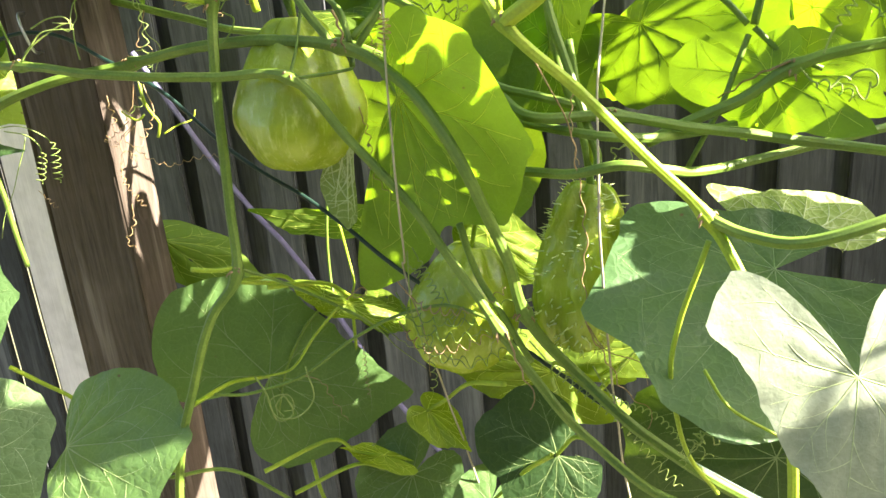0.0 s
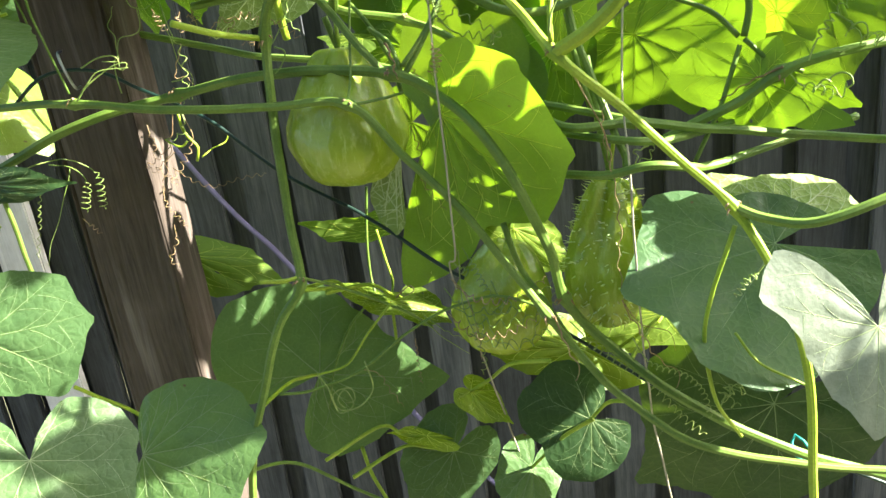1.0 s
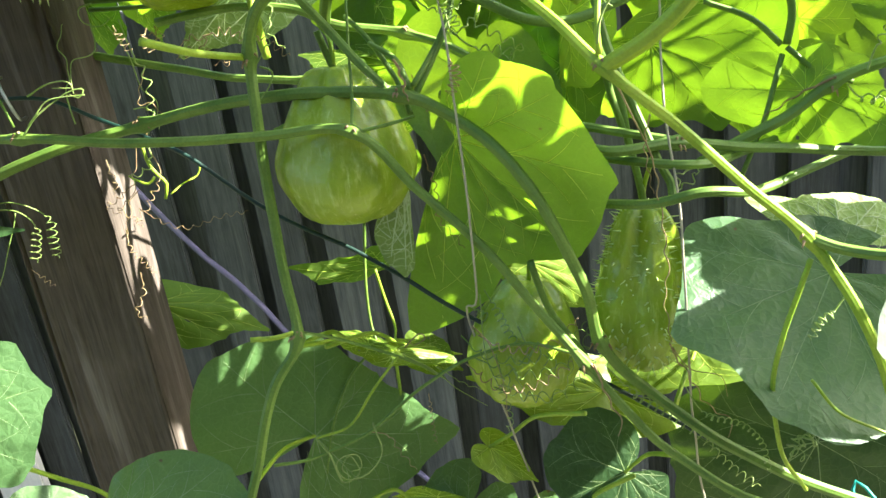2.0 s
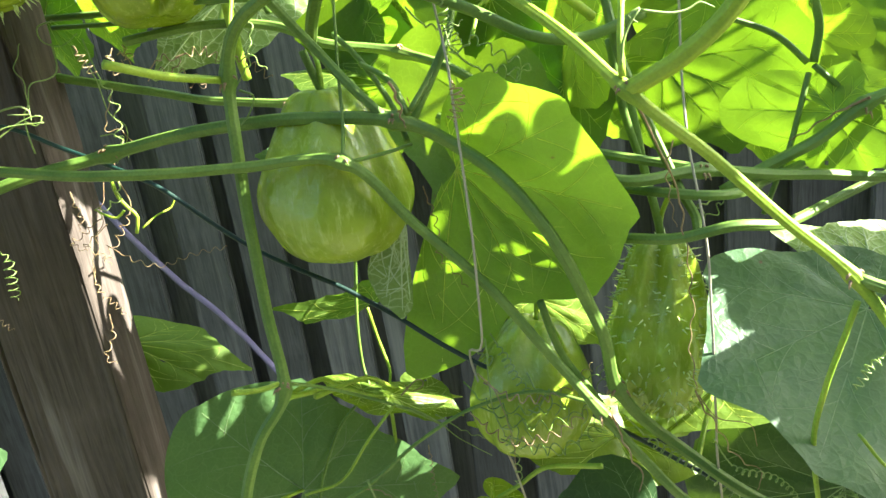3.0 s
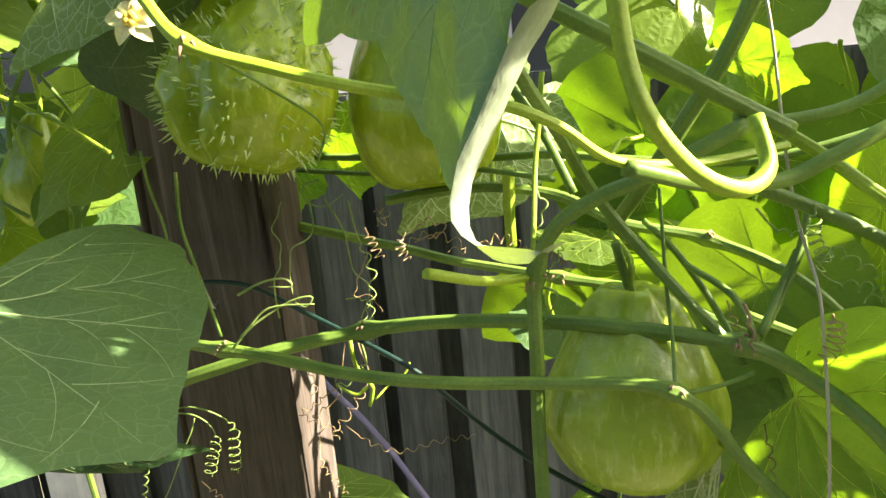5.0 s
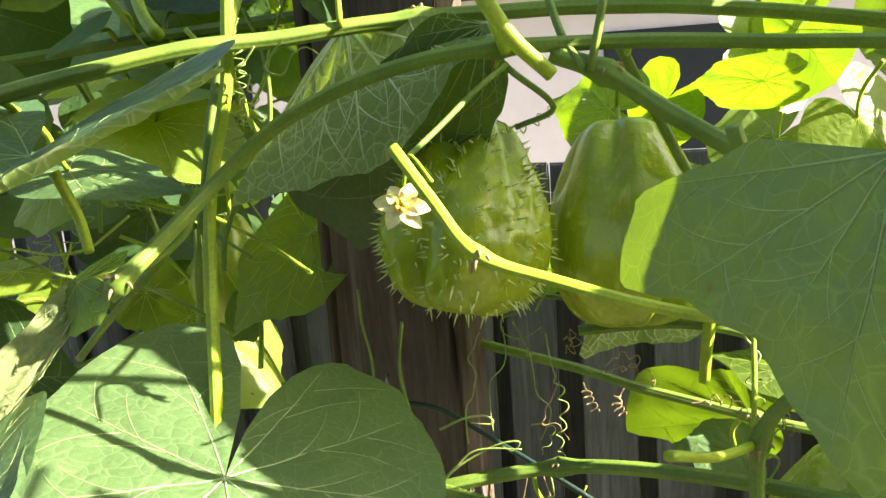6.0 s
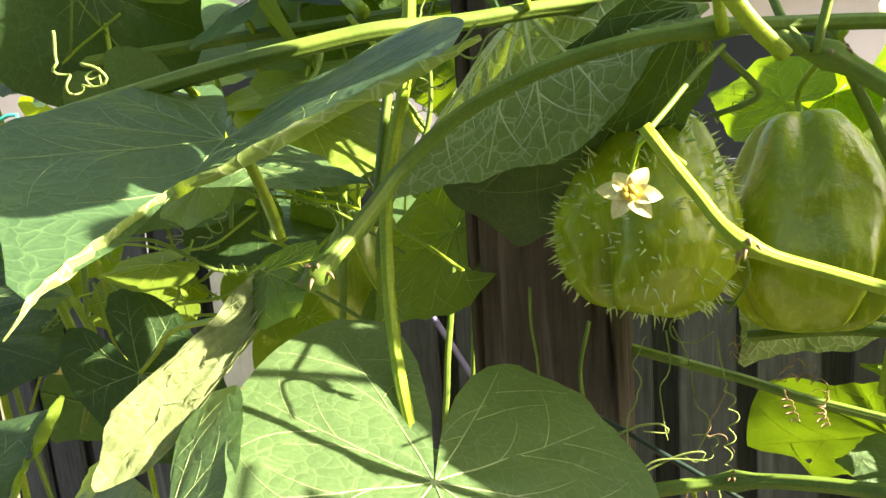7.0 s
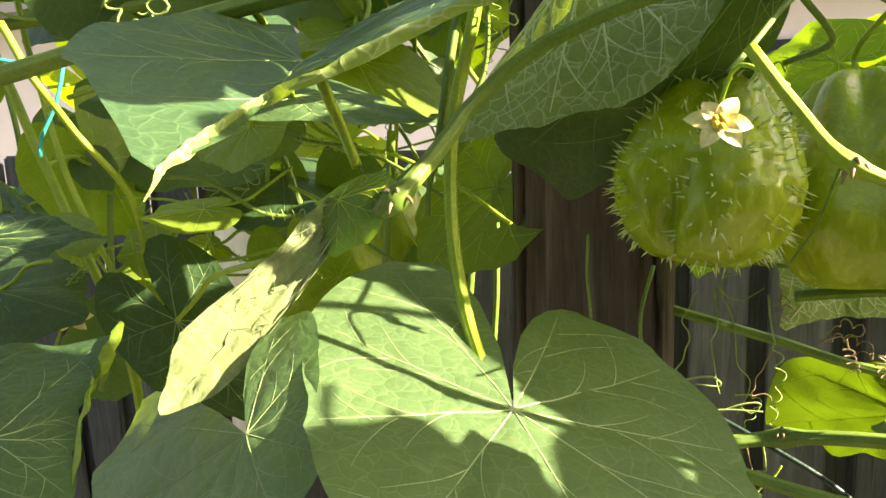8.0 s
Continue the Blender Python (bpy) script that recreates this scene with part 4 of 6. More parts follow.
leaf((-0.041, 0.661, 1.393), (0.038, 0.622, 1.295), (0.021, 0.587, 1.436), other=(-0.093, 0.705, 1.219), droop=0.0, fold=0.02, ripple=0.45, mat='bright', stalk=False, shape=((-89, 0.13), (-76, 0.4), (-69, 1.0), (-66, 1.52), (-60, 1.4), (-43, 1.11), (-27, 0.84), (-15, 0.88), (0, 1.0), (28, 0.96), (36, 0.99), (47, 0.89), (71, 0.76), (77, 0.82), (96, 0.64), (110, 0.62), (130, 0.42), (155, 0.14)))
leaf((-0.085, 0.667, 1.367), (-0.096, 0.668, 1.284), (-0.072, 0.665, 1.306), fold=0.12, droop=0.05, ripple=0.6, mat='under', shape=((-60, 0.08), (-37, 0.39), (-30, 0.6), (-20, 0.77), (-11, 0.89), (0, 1.0), (6, 0.89), (8, 0.6), (10, 0.3), (25, 0.08)))
leaf((0.233, 0.595, 1.252), (0.088, 0.563, 1.244), (0.136, 0.644, 1.295), mat='deep', stalk=False, fold=0.02, droop=0.02, ripple=0.5, shape=((-158, 0.57), (-142, 0.6), (-107, 0.62), (-81, 0.75), (-59, 0.96), (-51, 1.02), (-33, 0.97), (-17, 0.86), (-3, 1.0), (1, 0.99), (14, 0.84), (29, 0.77), (46, 0.79), (58, 0.65), (71, 0.48), (86, 0.4), (146, 0.4), (170, 0.44)))
leaf((0.263, 0.626, 1.263), (0.210, 0.677, 1.308), (0.311, 0.668, 1.288), mat='under', stalk=False, fold=0.1, droop=0.05, shape=((-70, 0.15), (-47, 0.34), (-26, 0.54), (-14, 0.79), (-4, 1.02), (2, 0.85), (23, 0.62), (60, 0.66), (78, 0.81), (98, 0.9), (120, 0.9), (140, 0.4)))
# its whitish glare comes from the sheen colour, not from a silvery leaf
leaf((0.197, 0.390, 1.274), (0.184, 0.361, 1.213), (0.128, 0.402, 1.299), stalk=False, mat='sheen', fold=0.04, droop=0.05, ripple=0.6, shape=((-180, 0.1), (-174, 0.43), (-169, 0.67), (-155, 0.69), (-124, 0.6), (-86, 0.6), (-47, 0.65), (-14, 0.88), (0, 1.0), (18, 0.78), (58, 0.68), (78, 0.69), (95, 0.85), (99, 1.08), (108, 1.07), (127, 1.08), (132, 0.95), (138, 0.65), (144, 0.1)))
leaf((0.071, 0.644, 1.069), (0.036, 0.623, 1.017), (0.010, 0.659, 1.105), ripple=0.6, fold=0.05, droop=0.05, mat='dark', shape=((-118, 0.25), (-110, 0.58), (-86, 0.71), (-58, 0.83), (-31, 0.93), (0, 1.0), (20, 0.93), (38, 0.84), (58, 1.05), (80, 1.18), (97, 1.05), (122, 1.06), (143, 0.9), (168, 0.67), (190, 0.4), (205, 0.15)))
leaf((0.074, 0.700, 1.122), (-0.052, 0.710, 1.165), (-0.003, 0.670, 1.121), mat='young')
leaf((0.021, 0.720, 1.257), (0.092, 0.740, 1.184), (0.093, 0.740, 1.228), mat='young', back=0.2)
leaf((0.167, 0.700, 1.147), (0.062, 0.740, 1.141), (0.107, 0.680, 1.127), mat='young')
leaf((0.269, 0.660, 1.045), (0.126, 0.690, 0.932), (0.294, 0.640, 0.911), back=0.5, stalk=False, mat='dark')
leaf((-0.071, 0.720, 1.004), (-0.134, 0.700, 0.938), (-0.046, 0.700, 0.958), back=0.5)
leaf((0.008, 0.660, 1.010), (-0.021, 0.620, 0.970), (0.032, 0.640, 0.982), back=0.5)
leaf((-0.045, 0.680, 1.100), (-0.004, 0.660, 1.068), (-0.011, 0.690, 1.091), back=0.15, mat='young')
leaf((-0.099, 0.720, 1.028), (-0.141, 0.720, 1.044), (-0.104, 0.700, 1.030), mat='young', back=0.9)
leaf((-0.111, 0.850, 1.233), (-0.182, 0.699, 1.279), (-0.164, 0.800, 1.230), back=0.2, fold=0.3, mat='thin', stalk=False)
leaf((-0.374, 0.920, 1.213), (-0.248, 0.896, 1.178), (-0.315, 0.950, 1.224), back=0.2, fold=0.3, mat='thin', stalk=False)
leaf((-0.137, 0.720, 1.207), (-0.170, 0.740, 1.222), (-0.144, 0.750, 1.214), mat='young', back=0.4)
leaf((-0.115, 0.720, 1.196), (-0.047, 0.740, 1.175), (-0.077, 0.750, 1.191), mat='young', back=0.4, fold=0.2)
leaf((-0.093, 0.740, 1.184), (-0.054, 0.720, 1.163), (-0.080, 0.750, 1.197), mat='young', back=0.3)
leaf((0.174, 0.787, 1.427), (0.219, 0.748, 1.342), (0.148, 0.794, 1.371), mat='thin', stalk=False, fold=0.04, droop=0.0, ripple=0.8, shape=((-139, 0.16), (-127, 0.49), (-100, 0.81), (-63, 1.19), (-51, 1.25), (-15, 0.99), (0, 1.0), (6, 0.79), (22, 0.72), (40, 0.75), (61, 0.63), (86, 0.58), (110, 0.62), (135, 0.54), (150, 0.1)))
leaf((0.242, 0.648, 1.388), (0.299, 0.586, 1.353), (0.222, 0.678, 1.419), mat='thin', stalk=False, fold=0.03, droop=0.0, ripple=0.6, shape=((-184, 0.75), (-166, 0.89), (-152, 0.88), (-124, 0.52), (-93, 0.46), (-30, 0.55), (0, 1.0), (4, 0.63), (10, 0.36), (63, 0.26), (96, 0.43), (115, 0.38), (143, 0.33), (160, 0.53), (175, 0.74)))
leaf((0.301, 0.740, 1.374), (0.347, 0.670, 1.349), (0.300, 0.710, 1.324), back=0.5, mat='thin', stalk=False)
leaf((0.095, 0.820, 1.417), (0.065, 0.820, 1.312), (0.040, 0.840, 1.393), back=0.3, mat='thin', stalk=False)
leaf((0.249, 0.770, 1.382), (0.238, 0.800, 1.348), (0.257, 0.700, 1.346), back=0.5, mat='thin', stalk=False)
leaf((0.203, 0.840, 1.414), (0.125, 0.930, 1.342), (0.179, 0.860, 1.338), back=0.6, mat='thin', stalk=False)
leaf((0.034, 0.900, 1.579), (0.057, 0.840, 1.561), (0.026, 0.910, 1.547), back=0.6, mat='thin', stalk=False)
leaf((0.103, 0.810, 1.464), (0.078, 0.840, 1.388), (0.110, 0.750, 1.416), back=0.5, mat='thin', stalk=False)
leaf((0.012, 0.820, 1.424), (-0.029, 0.800, 1.390), (0.012, 0.800, 1.377), back=0.4, mat='thin', stalk=False)
leaf((-0.107, 0.840, 1.455), (-0.157, 0.860, 1.468), (-0.125, 0.820, 1.447), back=0.3, fold=0.3, mat='thin', stalk=False)
leaf((-0.062, 0.880, 1.496), (-0.026, 0.820, 1.475), (-0.053, 0.870, 1.452), back=0.3, mat='thin', stalk=False)
leaf((-0.143, 0.840, 1.388), (-0.193, 0.840, 1.400), (-0.157, 0.860, 1.414), back=0.4, mat='top')
leaf((-0.128, 0.840, 1.674), (-0.170, 0.920, 1.670), (-0.146, 0.880, 1.651), back=0.4, mat='thin', stalk=False)
leaf((-0.238, 0.830, 1.663), (-0.278, 0.890, 1.674), (-0.270, 0.850, 1.636), back=0.4, mat='thin', stalk=False)
leaf((-0.187, 0.880, 1.663), (-0.211, 0.920, 1.627), (-0.166, 0.860, 1.641), back=0.5, mat='thin', stalk=False)
leaf((-0.072, 0.860, 1.496), (-0.120, 0.910, 1.481), (-0.071, 0.870, 1.525), back=0.5, mat='thin', stalk=False)
leaf((-0.064, 0.820, 1.442), (-0.159, 0.900, 1.450), (-0.113, 0.850, 1.416), back=0.3, fold=0.3, mat='thin', stalk=False)
leaf((0.336, 0.810, 1.427), (0.310, 0.870, 1.468), (0.326, 0.830, 1.390), back=0.7, mat='thin', stalk=False)
leaf((-0.061, 0.950, 1.712), (-0.117, 1.020, 1.667), (-0.095, 0.950, 1.632), back=0.5, mat='thin', stalk=False)
leaf((-0.361, 0.930, 1.542), (-0.359, 0.950, 1.478), (-0.321, 0.900, 1.512), back=0.5, mat='thin', stalk=False)
leaf((-0.308, 0.920, 1.550), (-0.304, 0.940, 1.486), (-0.269, 0.890, 1.519), back=0.5, mat='thin', stalk=False)
leaf((-0.383, 0.950, 1.576), (-0.382, 0.970, 1.513), (-0.342, 0.920, 1.544), back=0.5, mat='thin', stalk=False)

# ---- shoots, tendrils, flowers ----
shoot([(-0.383, 0.700, 1.555), (-0.388, 0.710, 1.523), (-0.385, 0.715, 1.494), (-0.379, 0.722, 1.448)], 0.0013)
shoot([(-0.248, 0.632, 1.499), (-0.217, 0.655, 1.485), (-0.187, 0.685, 1.476)], 0.0034, young=True)
shoot([(-0.225, 0.640, 1.267), (-0.205, 0.642, 1.264), (-0.189, 0.648, 1.263)], 0.0024, young=True)
shoot([(-0.189, 0.648, 1.263), (-0.162, 0.660, 1.246), (-0.133, 0.670, 1.226), (-0.098, 0.680, 1.199), (-0.075, 0.690, 1.174)], 0.0016)
shoot([(-0.235, 0.660, 1.139), (-0.198, 0.660, 1.139), (-0.150, 0.655, 1.156), (-0.100, 0.650, 1.191), (-0.054, 0.640, 1.215), (-0.012, 0.620, 1.229), (0.027, 0.600, 1.220)], 0.0017)
shoot([(-0.113, 0.675, 1.212), (-0.140, 0.675, 1.185), (-0.166, 0.680, 1.151), (-0.198, 0.690, 1.139)], 0.0015, young=True)
shoot([(0.160, 0.510, 1.307), (0.145, 0.515, 1.252), (0.140, 0.520, 1.207), (0.155, 0.530, 1.142), (0.180, 0.540, 1.099)], 0.0021, young=True)
shoot([(0.156, 0.500, 1.223), (0.169, 0.490, 1.202), (0.194, 0.485, 1.185), (0.208, 0.478, 1.177)], 0.0013, young=True)
shoot([(-0.122, 0.740, 1.317), (-0.130, 0.740, 1.265), (-0.133, 0.740, 1.223), (-0.130, 0.730, 1.200)], 0.0017)
shoot([(-0.120, 0.750, 1.267), (-0.116, 0.750, 1.237), (-0.111, 0.740, 1.207), (-0.119, 0.730, 1.192)], 0.0016, young=True)
shoot([(-0.130, 0.730, 1.200), (-0.163, 0.730, 1.169), (-0.187, 0.720, 1.124), (-0.202, 0.720, 1.068)], 0.0016)
shoot([(-0.115, 0.740, 1.186), (-0.117, 0.740, 1.140), (-0.124, 0.740, 1.094)], 0.002, young=True)
shoot([(-0.295, 0.660, 1.054), (-0.241, 0.680, 1.045), (-0.179, 0.700, 0.982), (-0.133, 0.700, 0.951)], 0.0022)
shoot([(-0.173, 0.720, 1.027), (-0.165, 0.710, 0.995), (-0.151, 0.700, 0.962)], 0.0026, young=True)
shoot([(-0.449, 0.700, 1.160), (-0.430, 0.710, 1.137), (-0.405, 0.720, 1.110), (-0.368, 0.700, 1.088), (-0.299, 0.660, 1.089)], 0.0024, young=True)
shoot([(0.001, 0.630, 1.294), (0.012, 0.630, 1.252), (0.029, 0.620, 1.220), (0.052, 0.620, 1.175)], 0.0034)
shoot([(-0.070, 0.652, 1.429), (-0.052, 0.660, 1.454), (-0.034, 0.670, 1.481), (-0.025, 0.680, 1.505)], 0.0032)
shoot([(-0.073, 0.655, 1.419), (-0.078, 0.680, 1.444), (-0.095, 0.700, 1.477), (-0.108, 0.720, 1.494)], 0.0026)
shoot([(-0.119, 0.637, 1.415), (-0.113, 0.660, 1.445), (-0.109, 0.680, 1.480), (-0.104, 0.700, 1.517)], 0.0014)
shoot([(-0.118, 0.636, 1.415), (-0.095, 0.640, 1.416), (-0.071, 0.647, 1.418)], 0.0016)
shoot([(0.040, 0.548, 1.453), (0.041, 0.550, 1.473), (0.047, 0.560, 1.493)], 0.0024, young=True)
shoot([(0.097, 0.680, 1.424), (0.102, 0.670, 1.365), (0.108, 0.660, 1.313), (0.108, 0.655, 1.268)], 0.004)
shoot([(0.229, 0.660, 1.418), (0.209, 0.650, 1.372), (0.180, 0.640, 1.323)], 0.0026)
shoot([(0.233, 0.660, 1.425), (0.237, 0.660, 1.449), (0.232, 0.660, 1.473), (0.222, 0.665, 1.53), (0.215, 0.67, 1.60)], 0.0036)
shoot([(0.228, 0.660, 1.426), (0.208, 0.670, 1.449), (0.174, 0.680, 1.466)], 0.0028)
shoot([(0.233, 0.660, 1.423), (0.254, 0.650, 1.402), (0.277, 0.640, 1.391)], 0.0026)
shoot([(-0.165, 0.580, 1.700), (-0.168, 0.560, 1.650), (-0.169, 0.551, 1.623), (-0.167, 0.545, 1.596), (-0.161, 0.537, 1.573), (-0.143, 0.541, 1.552), (-0.123, 0.544, 1.543), (-0.108, 0.557, 1.549), (-0.109, 0.567, 1.568)], 0.0046, True)
shoot([(-0.076, 0.660, 1.559), (-0.049, 0.660, 1.554), (-0.010, 0.660, 1.560), (0.027, 0.660, 1.578)], 0.004)
shoot([(-0.153, 0.600, 1.547), (-0.110, 0.610, 1.534), (-0.070, 0.620, 1.530), (-0.046, 0.620, 1.539), (-0.006, 0.620, 1.554), (0.033, 0.620, 1.552), (0.079, 0.620, 1.535)], 0.0048)
shoot([(-0.071, 0.660, 1.523), (-0.023, 0.650, 1.500), (0.018, 0.640, 1.476), (0.052, 0.640, 1.470), (0.095, 0.640, 1.479)], 0.0046)
shoot([(0.001, 0.600, 1.576), (0.009, 0.610, 1.546), (0.027, 0.620, 1.509), (0.056, 0.630, 1.483)], 0.0042, young=True)
shoot([(0.078, 0.660, 1.465), (0.083, 0.660, 1.422), (0.095, 0.660, 1.375)], 0.0036)
shoot([(-0.36, 0.90, 1.54), (-0.29, 0.87, 1.535), (-0.215, 0.830, 1.531), (-0.149, 0.780, 1.533), (-0.099, 0.750, 1.527), (-0.046, 0.730, 1.523), (-0.011, 0.720, 1.527), (0.041, 0.710, 1.538)], 0.0036)
shoot([(-0.132, 0.700, 1.487), (-0.120, 0.700, 1.445), (-0.099, 0.690, 1.414), (-0.074, 0.680, 1.383)], 0.0034)
shoot([(-0.162, 0.740, 1.590), (-0.171, 0.730, 1.542), (-0.178, 0.710, 1.509), (-0.185, 0.690, 1.477)], 0.002, young=True)
shoot([(-0.069, 0.645, 1.441), (-0.051, 0.660, 1.459), (-0.036, 0.670, 1.479)], 0.0026)
shoot([(-0.071, 0.645, 1.438), (-0.078, 0.660, 1.459), (-0.094, 0.690, 1.472)], 0.0026)
shoot([(-0.271, 0.690, 1.689), (-0.267, 0.690, 1.707), (-0.263, 0.690, 1.726)], 0.0028)
shoot([(-0.274, 0.690, 1.690), (-0.283, 0.700, 1.706), (-0.289, 0.710, 1.730)], 0.0028)
shoot([(-0.314, 0.690, 1.702), (-0.319, 0.680, 1.715), (-0.322, 0.670, 1.730)], 0.0036, young=True)
shoot([(-0.326, 0.660, 1.729), (-0.313, 0.660, 1.708), (-0.293, 0.665, 1.688)], 0.005, young=True)
shoot([(-0.248, 0.730, 1.702), (-0.223, 0.740, 1.656), (-0.193, 0.750, 1.603), (-0.165, 0.745, 1.555), (-0.150, 0.725, 1.515)], 0.0036)
shoot([(-0.314, 0.690, 1.696), (-0.341, 0.660, 1.675), (-0.366, 0.630, 1.655)], 0.0018)
shoot([(-0.407, 0.735, 1.725), (-0.407, 0.735, 1.741), (-0.407, 0.735, 1.759)], 0.0022, young=True)
shoot([(-0.313, 0.700, 1.694), (-0.288, 0.720, 1.671), (-0.309, 0.730, 1.660)], 0.0022)
shoot([(-0.414, 0.740, 1.566), (-0.414, 0.745, 1.542), (-0.411, 0.750, 1.518), (-0.411, 0.750, 1.498)], 0.0011)
shoot([(-0.530, 0.660, 1.599), (-0.514, 0.670, 1.605), (-0.497, 0.680, 1.617), (-0.490, 0.685, 1.629)], 0.003)
shoot([(-0.485, 0.660, 1.722), (-0.494, 0.670, 1.731), (-0.502, 0.680, 1.747)], 0.004, young=True)
shoot([(-0.501, 0.720, 1.611), (-0.494, 0.730, 1.656), (-0.486, 0.740, 1.699), (-0.470, 0.750, 1.748)], 0.0035)
shoot([(-0.602, 0.740, 1.531), (-0.546, 0.730, 1.583), (-0.504, 0.720, 1.618)], 0.003)
shoot([(-0.540, 0.820, 1.629), (-0.545, 0.820, 1.570), (-0.552, 0.820, 1.509)], 0.0035)
shoot([(-0.183, 0.780, 1.527), (-0.183, 0.790, 1.492), (-0.182, 0.800, 1.467)], 0.005, young=True)
shoot([(-0.34, 0.87, 1.53), (-0.27, 0.83, 1.525), (-0.21, 0.77, 1.53), (-0.163, 0.720, 1.526)], 0.0024)
shoot([(-0.331, 0.600, 1.615), (-0.298, 0.700, 1.576), (-0.304, 0.720, 1.551)], 0.0009)
shoot([(-0.550, 0.660, 1.659), (-0.541, 0.660, 1.636), (-0.533, 0.650, 1.618)], 0.0034, young=True)
shoot([(-0.819, 0.950, 1.577), (-0.826, 0.950, 1.513), (-0.834, 0.950, 1.441), (-0.851, 0.950, 1.389)], 0.0035)
shoot([(-0.650, 0.900, 1.644), (-0.657, 0.900, 1.588)], 0.0022)
shoot([(-0.788, 0.780, 1.709), (-0.770, 0.780, 1.672), (-0.759, 0.800, 1.638), (-0.734, 0.820, 1.588), (-0.742, 0.850, 1.531)], 0.003, young=True)
tendril([(-0.371, 0.715, 1.442), (-0.355, 0.715, 1.456), (-0.332, 0.715, 1.468), (-0.318, 0.715, 1.469), (-0.323, 0.715, 1.463), (-0.329, 0.715, 1.467)], r=0.0009)
tendril([(-0.366, 0.715, 1.448), (-0.350, 0.715, 1.463), (-0.336, 0.715, 1.466), (-0.317, 0.715, 1.465)], r=0.0008)
tendril([(-0.468, 0.760, 1.376), (-0.443, 0.770, 1.381), (-0.418, 0.775, 1.377), (-0.401, 0.780, 1.362), (-0.400, 0.780, 1.342), (-0.403, 0.780, 1.321)], coil=0.0045, turns=7, start=0.62, r=0.0007)
tendril([(-0.445, 0.780, 1.376), (-0.422, 0.780, 1.369), (-0.411, 0.780, 1.353), (-0.417, 0.780, 1.335), (-0.422, 0.780, 1.321)], coil=0.005, turns=6, start=0.55, r=0.0007)
tendril([(-0.447, 0.770, 1.368), (-0.460, 0.770, 1.338), (-0.468, 0.770, 1.312), (-0.479, 0.770, 1.281)], coil=0.0015, turns=9, start=0.2, r=0.0006)
tendril([(-0.424, 0.780, 1.369), (-0.446, 0.780, 1.326), (-0.464, 0.780, 1.296), (-0.475, 0.780, 1.268)], r=0.0006)
tendril([(-0.432, 0.790, 1.313), (-0.423, 0.790, 1.302), (-0.415, 0.790, 1.293)], coil=0.002, turns=3, start=0.3, r=0.0004, mat=DRY)
tendril([(-0.323, 0.800, 1.516), (-0.323, 0.790, 1.495), (-0.335, 0.760, 1.488), (-0.333, 0.740, 1.465)], r=0.0007)
tendril([(-0.315, 0.820, 1.513), (-0.303, 0.820, 1.485), (-0.300, 0.820, 1.458), (-0.290, 0.820, 1.443), (-0.299, 0.820, 1.417)], r=0.0007)
tendril([(-0.307, 0.800, 1.440), (-0.296, 0.800, 1.440), (-0.291, 0.800, 1.431), (-0.300, 0.800, 1.416)], coil=0.002, turns=3, start=0.2, r=0.0006)
tendril([(-0.313, 0.760, 1.359), (-0.296, 0.760, 1.341), (-0.276, 0.760, 1.334), (-0.250, 0.760, 1.340), (-0.223, 0.760, 1.339)], coil=0.0018, turns=9, start=0.1, r=0.0004, mat=DRY)
tendril([(-0.296, 0.770, 1.418), (-0.295, 0.770, 1.401), (-0.305, 0.770, 1.389), (-0.314, 0.770, 1.386), (-0.317, 0.770, 1.378)], coil=0.003, turns=3, start=0.3, r=0.0008)
tendril([(-0.300, 0.790, 1.408), (-0.297, 0.790, 1.380), (-0.314, 0.790, 1.355), (-0.327, 0.790, 1.343), (-0.322, 0.790, 1.338)], coil=0.003, turns=5, start=0.4, r=0.0005, mat=DRY)
tendril([(-0.296, 0.770, 1.383), (-0.303, 0.770, 1.378), (-0.312, 0.770, 1.382), (-0.318, 0.770, 1.387)], r=0.0014, mat=CANE_LIGHT)
tendril([(-0.252, 0.800, 1.478), (-0.238, 0.800, 1.482), (-0.223, 0.800, 1.476), (-0.215, 0.800, 1.468), (-0.228, 0.800, 1.469)], coil=0.003, turns=4, start=0.2, r=0.0005, mat=DRY)
tendril([(-0.179, 0.690, 1.468), (-0.171, 0.690, 1.462), (-0.176, 0.690, 1.452), (-0.184, 0.690, 1.445)], r=0.0009)
tendril([(-0.181, 0.690, 1.470), (-0.170, 0.690, 1.483), (-0.166, 0.690, 1.488), (-0.171, 0.690, 1.490)], coil=0.002, turns=2, start=0.4, r=0.0006)
tendril([(-0.280, 0.810, 1.501), (-0.273, 0.810, 1.504), (-0.271, 0.810, 1.496), (-0.279, 0.810, 1.492)], coil=0.004, turns=4, start=0.1, r=0.0005, mat=DRY)
tendril([(-0.047, 0.662, 1.250), (-0.031, 0.660, 1.234), (-0.015, 0.658, 1.222), (0.001, 0.655, 1.204), (0.021, 0.650, 1.191)], coil=0.0034, turns=22, start=0.02, r=0.0007)
tendril([(-0.039, 0.630, 1.277), (-0.031, 0.630, 1.258), (-0.019, 0.630, 1.231), (-0.006, 0.630, 1.209), (-0.001, 0.630, 1.193)], coil=0.003, turns=14, start=0.1, r=0.0006)
tendril([(0.000, 0.625, 1.225), (-0.017, 0.625, 1.205), (-0.034, 0.625, 1.204), (-0.027, 0.625, 1.193), (-0.009, 0.625, 1.193)], coil=0.006, turns=5, start=0.2, r=0.0007)
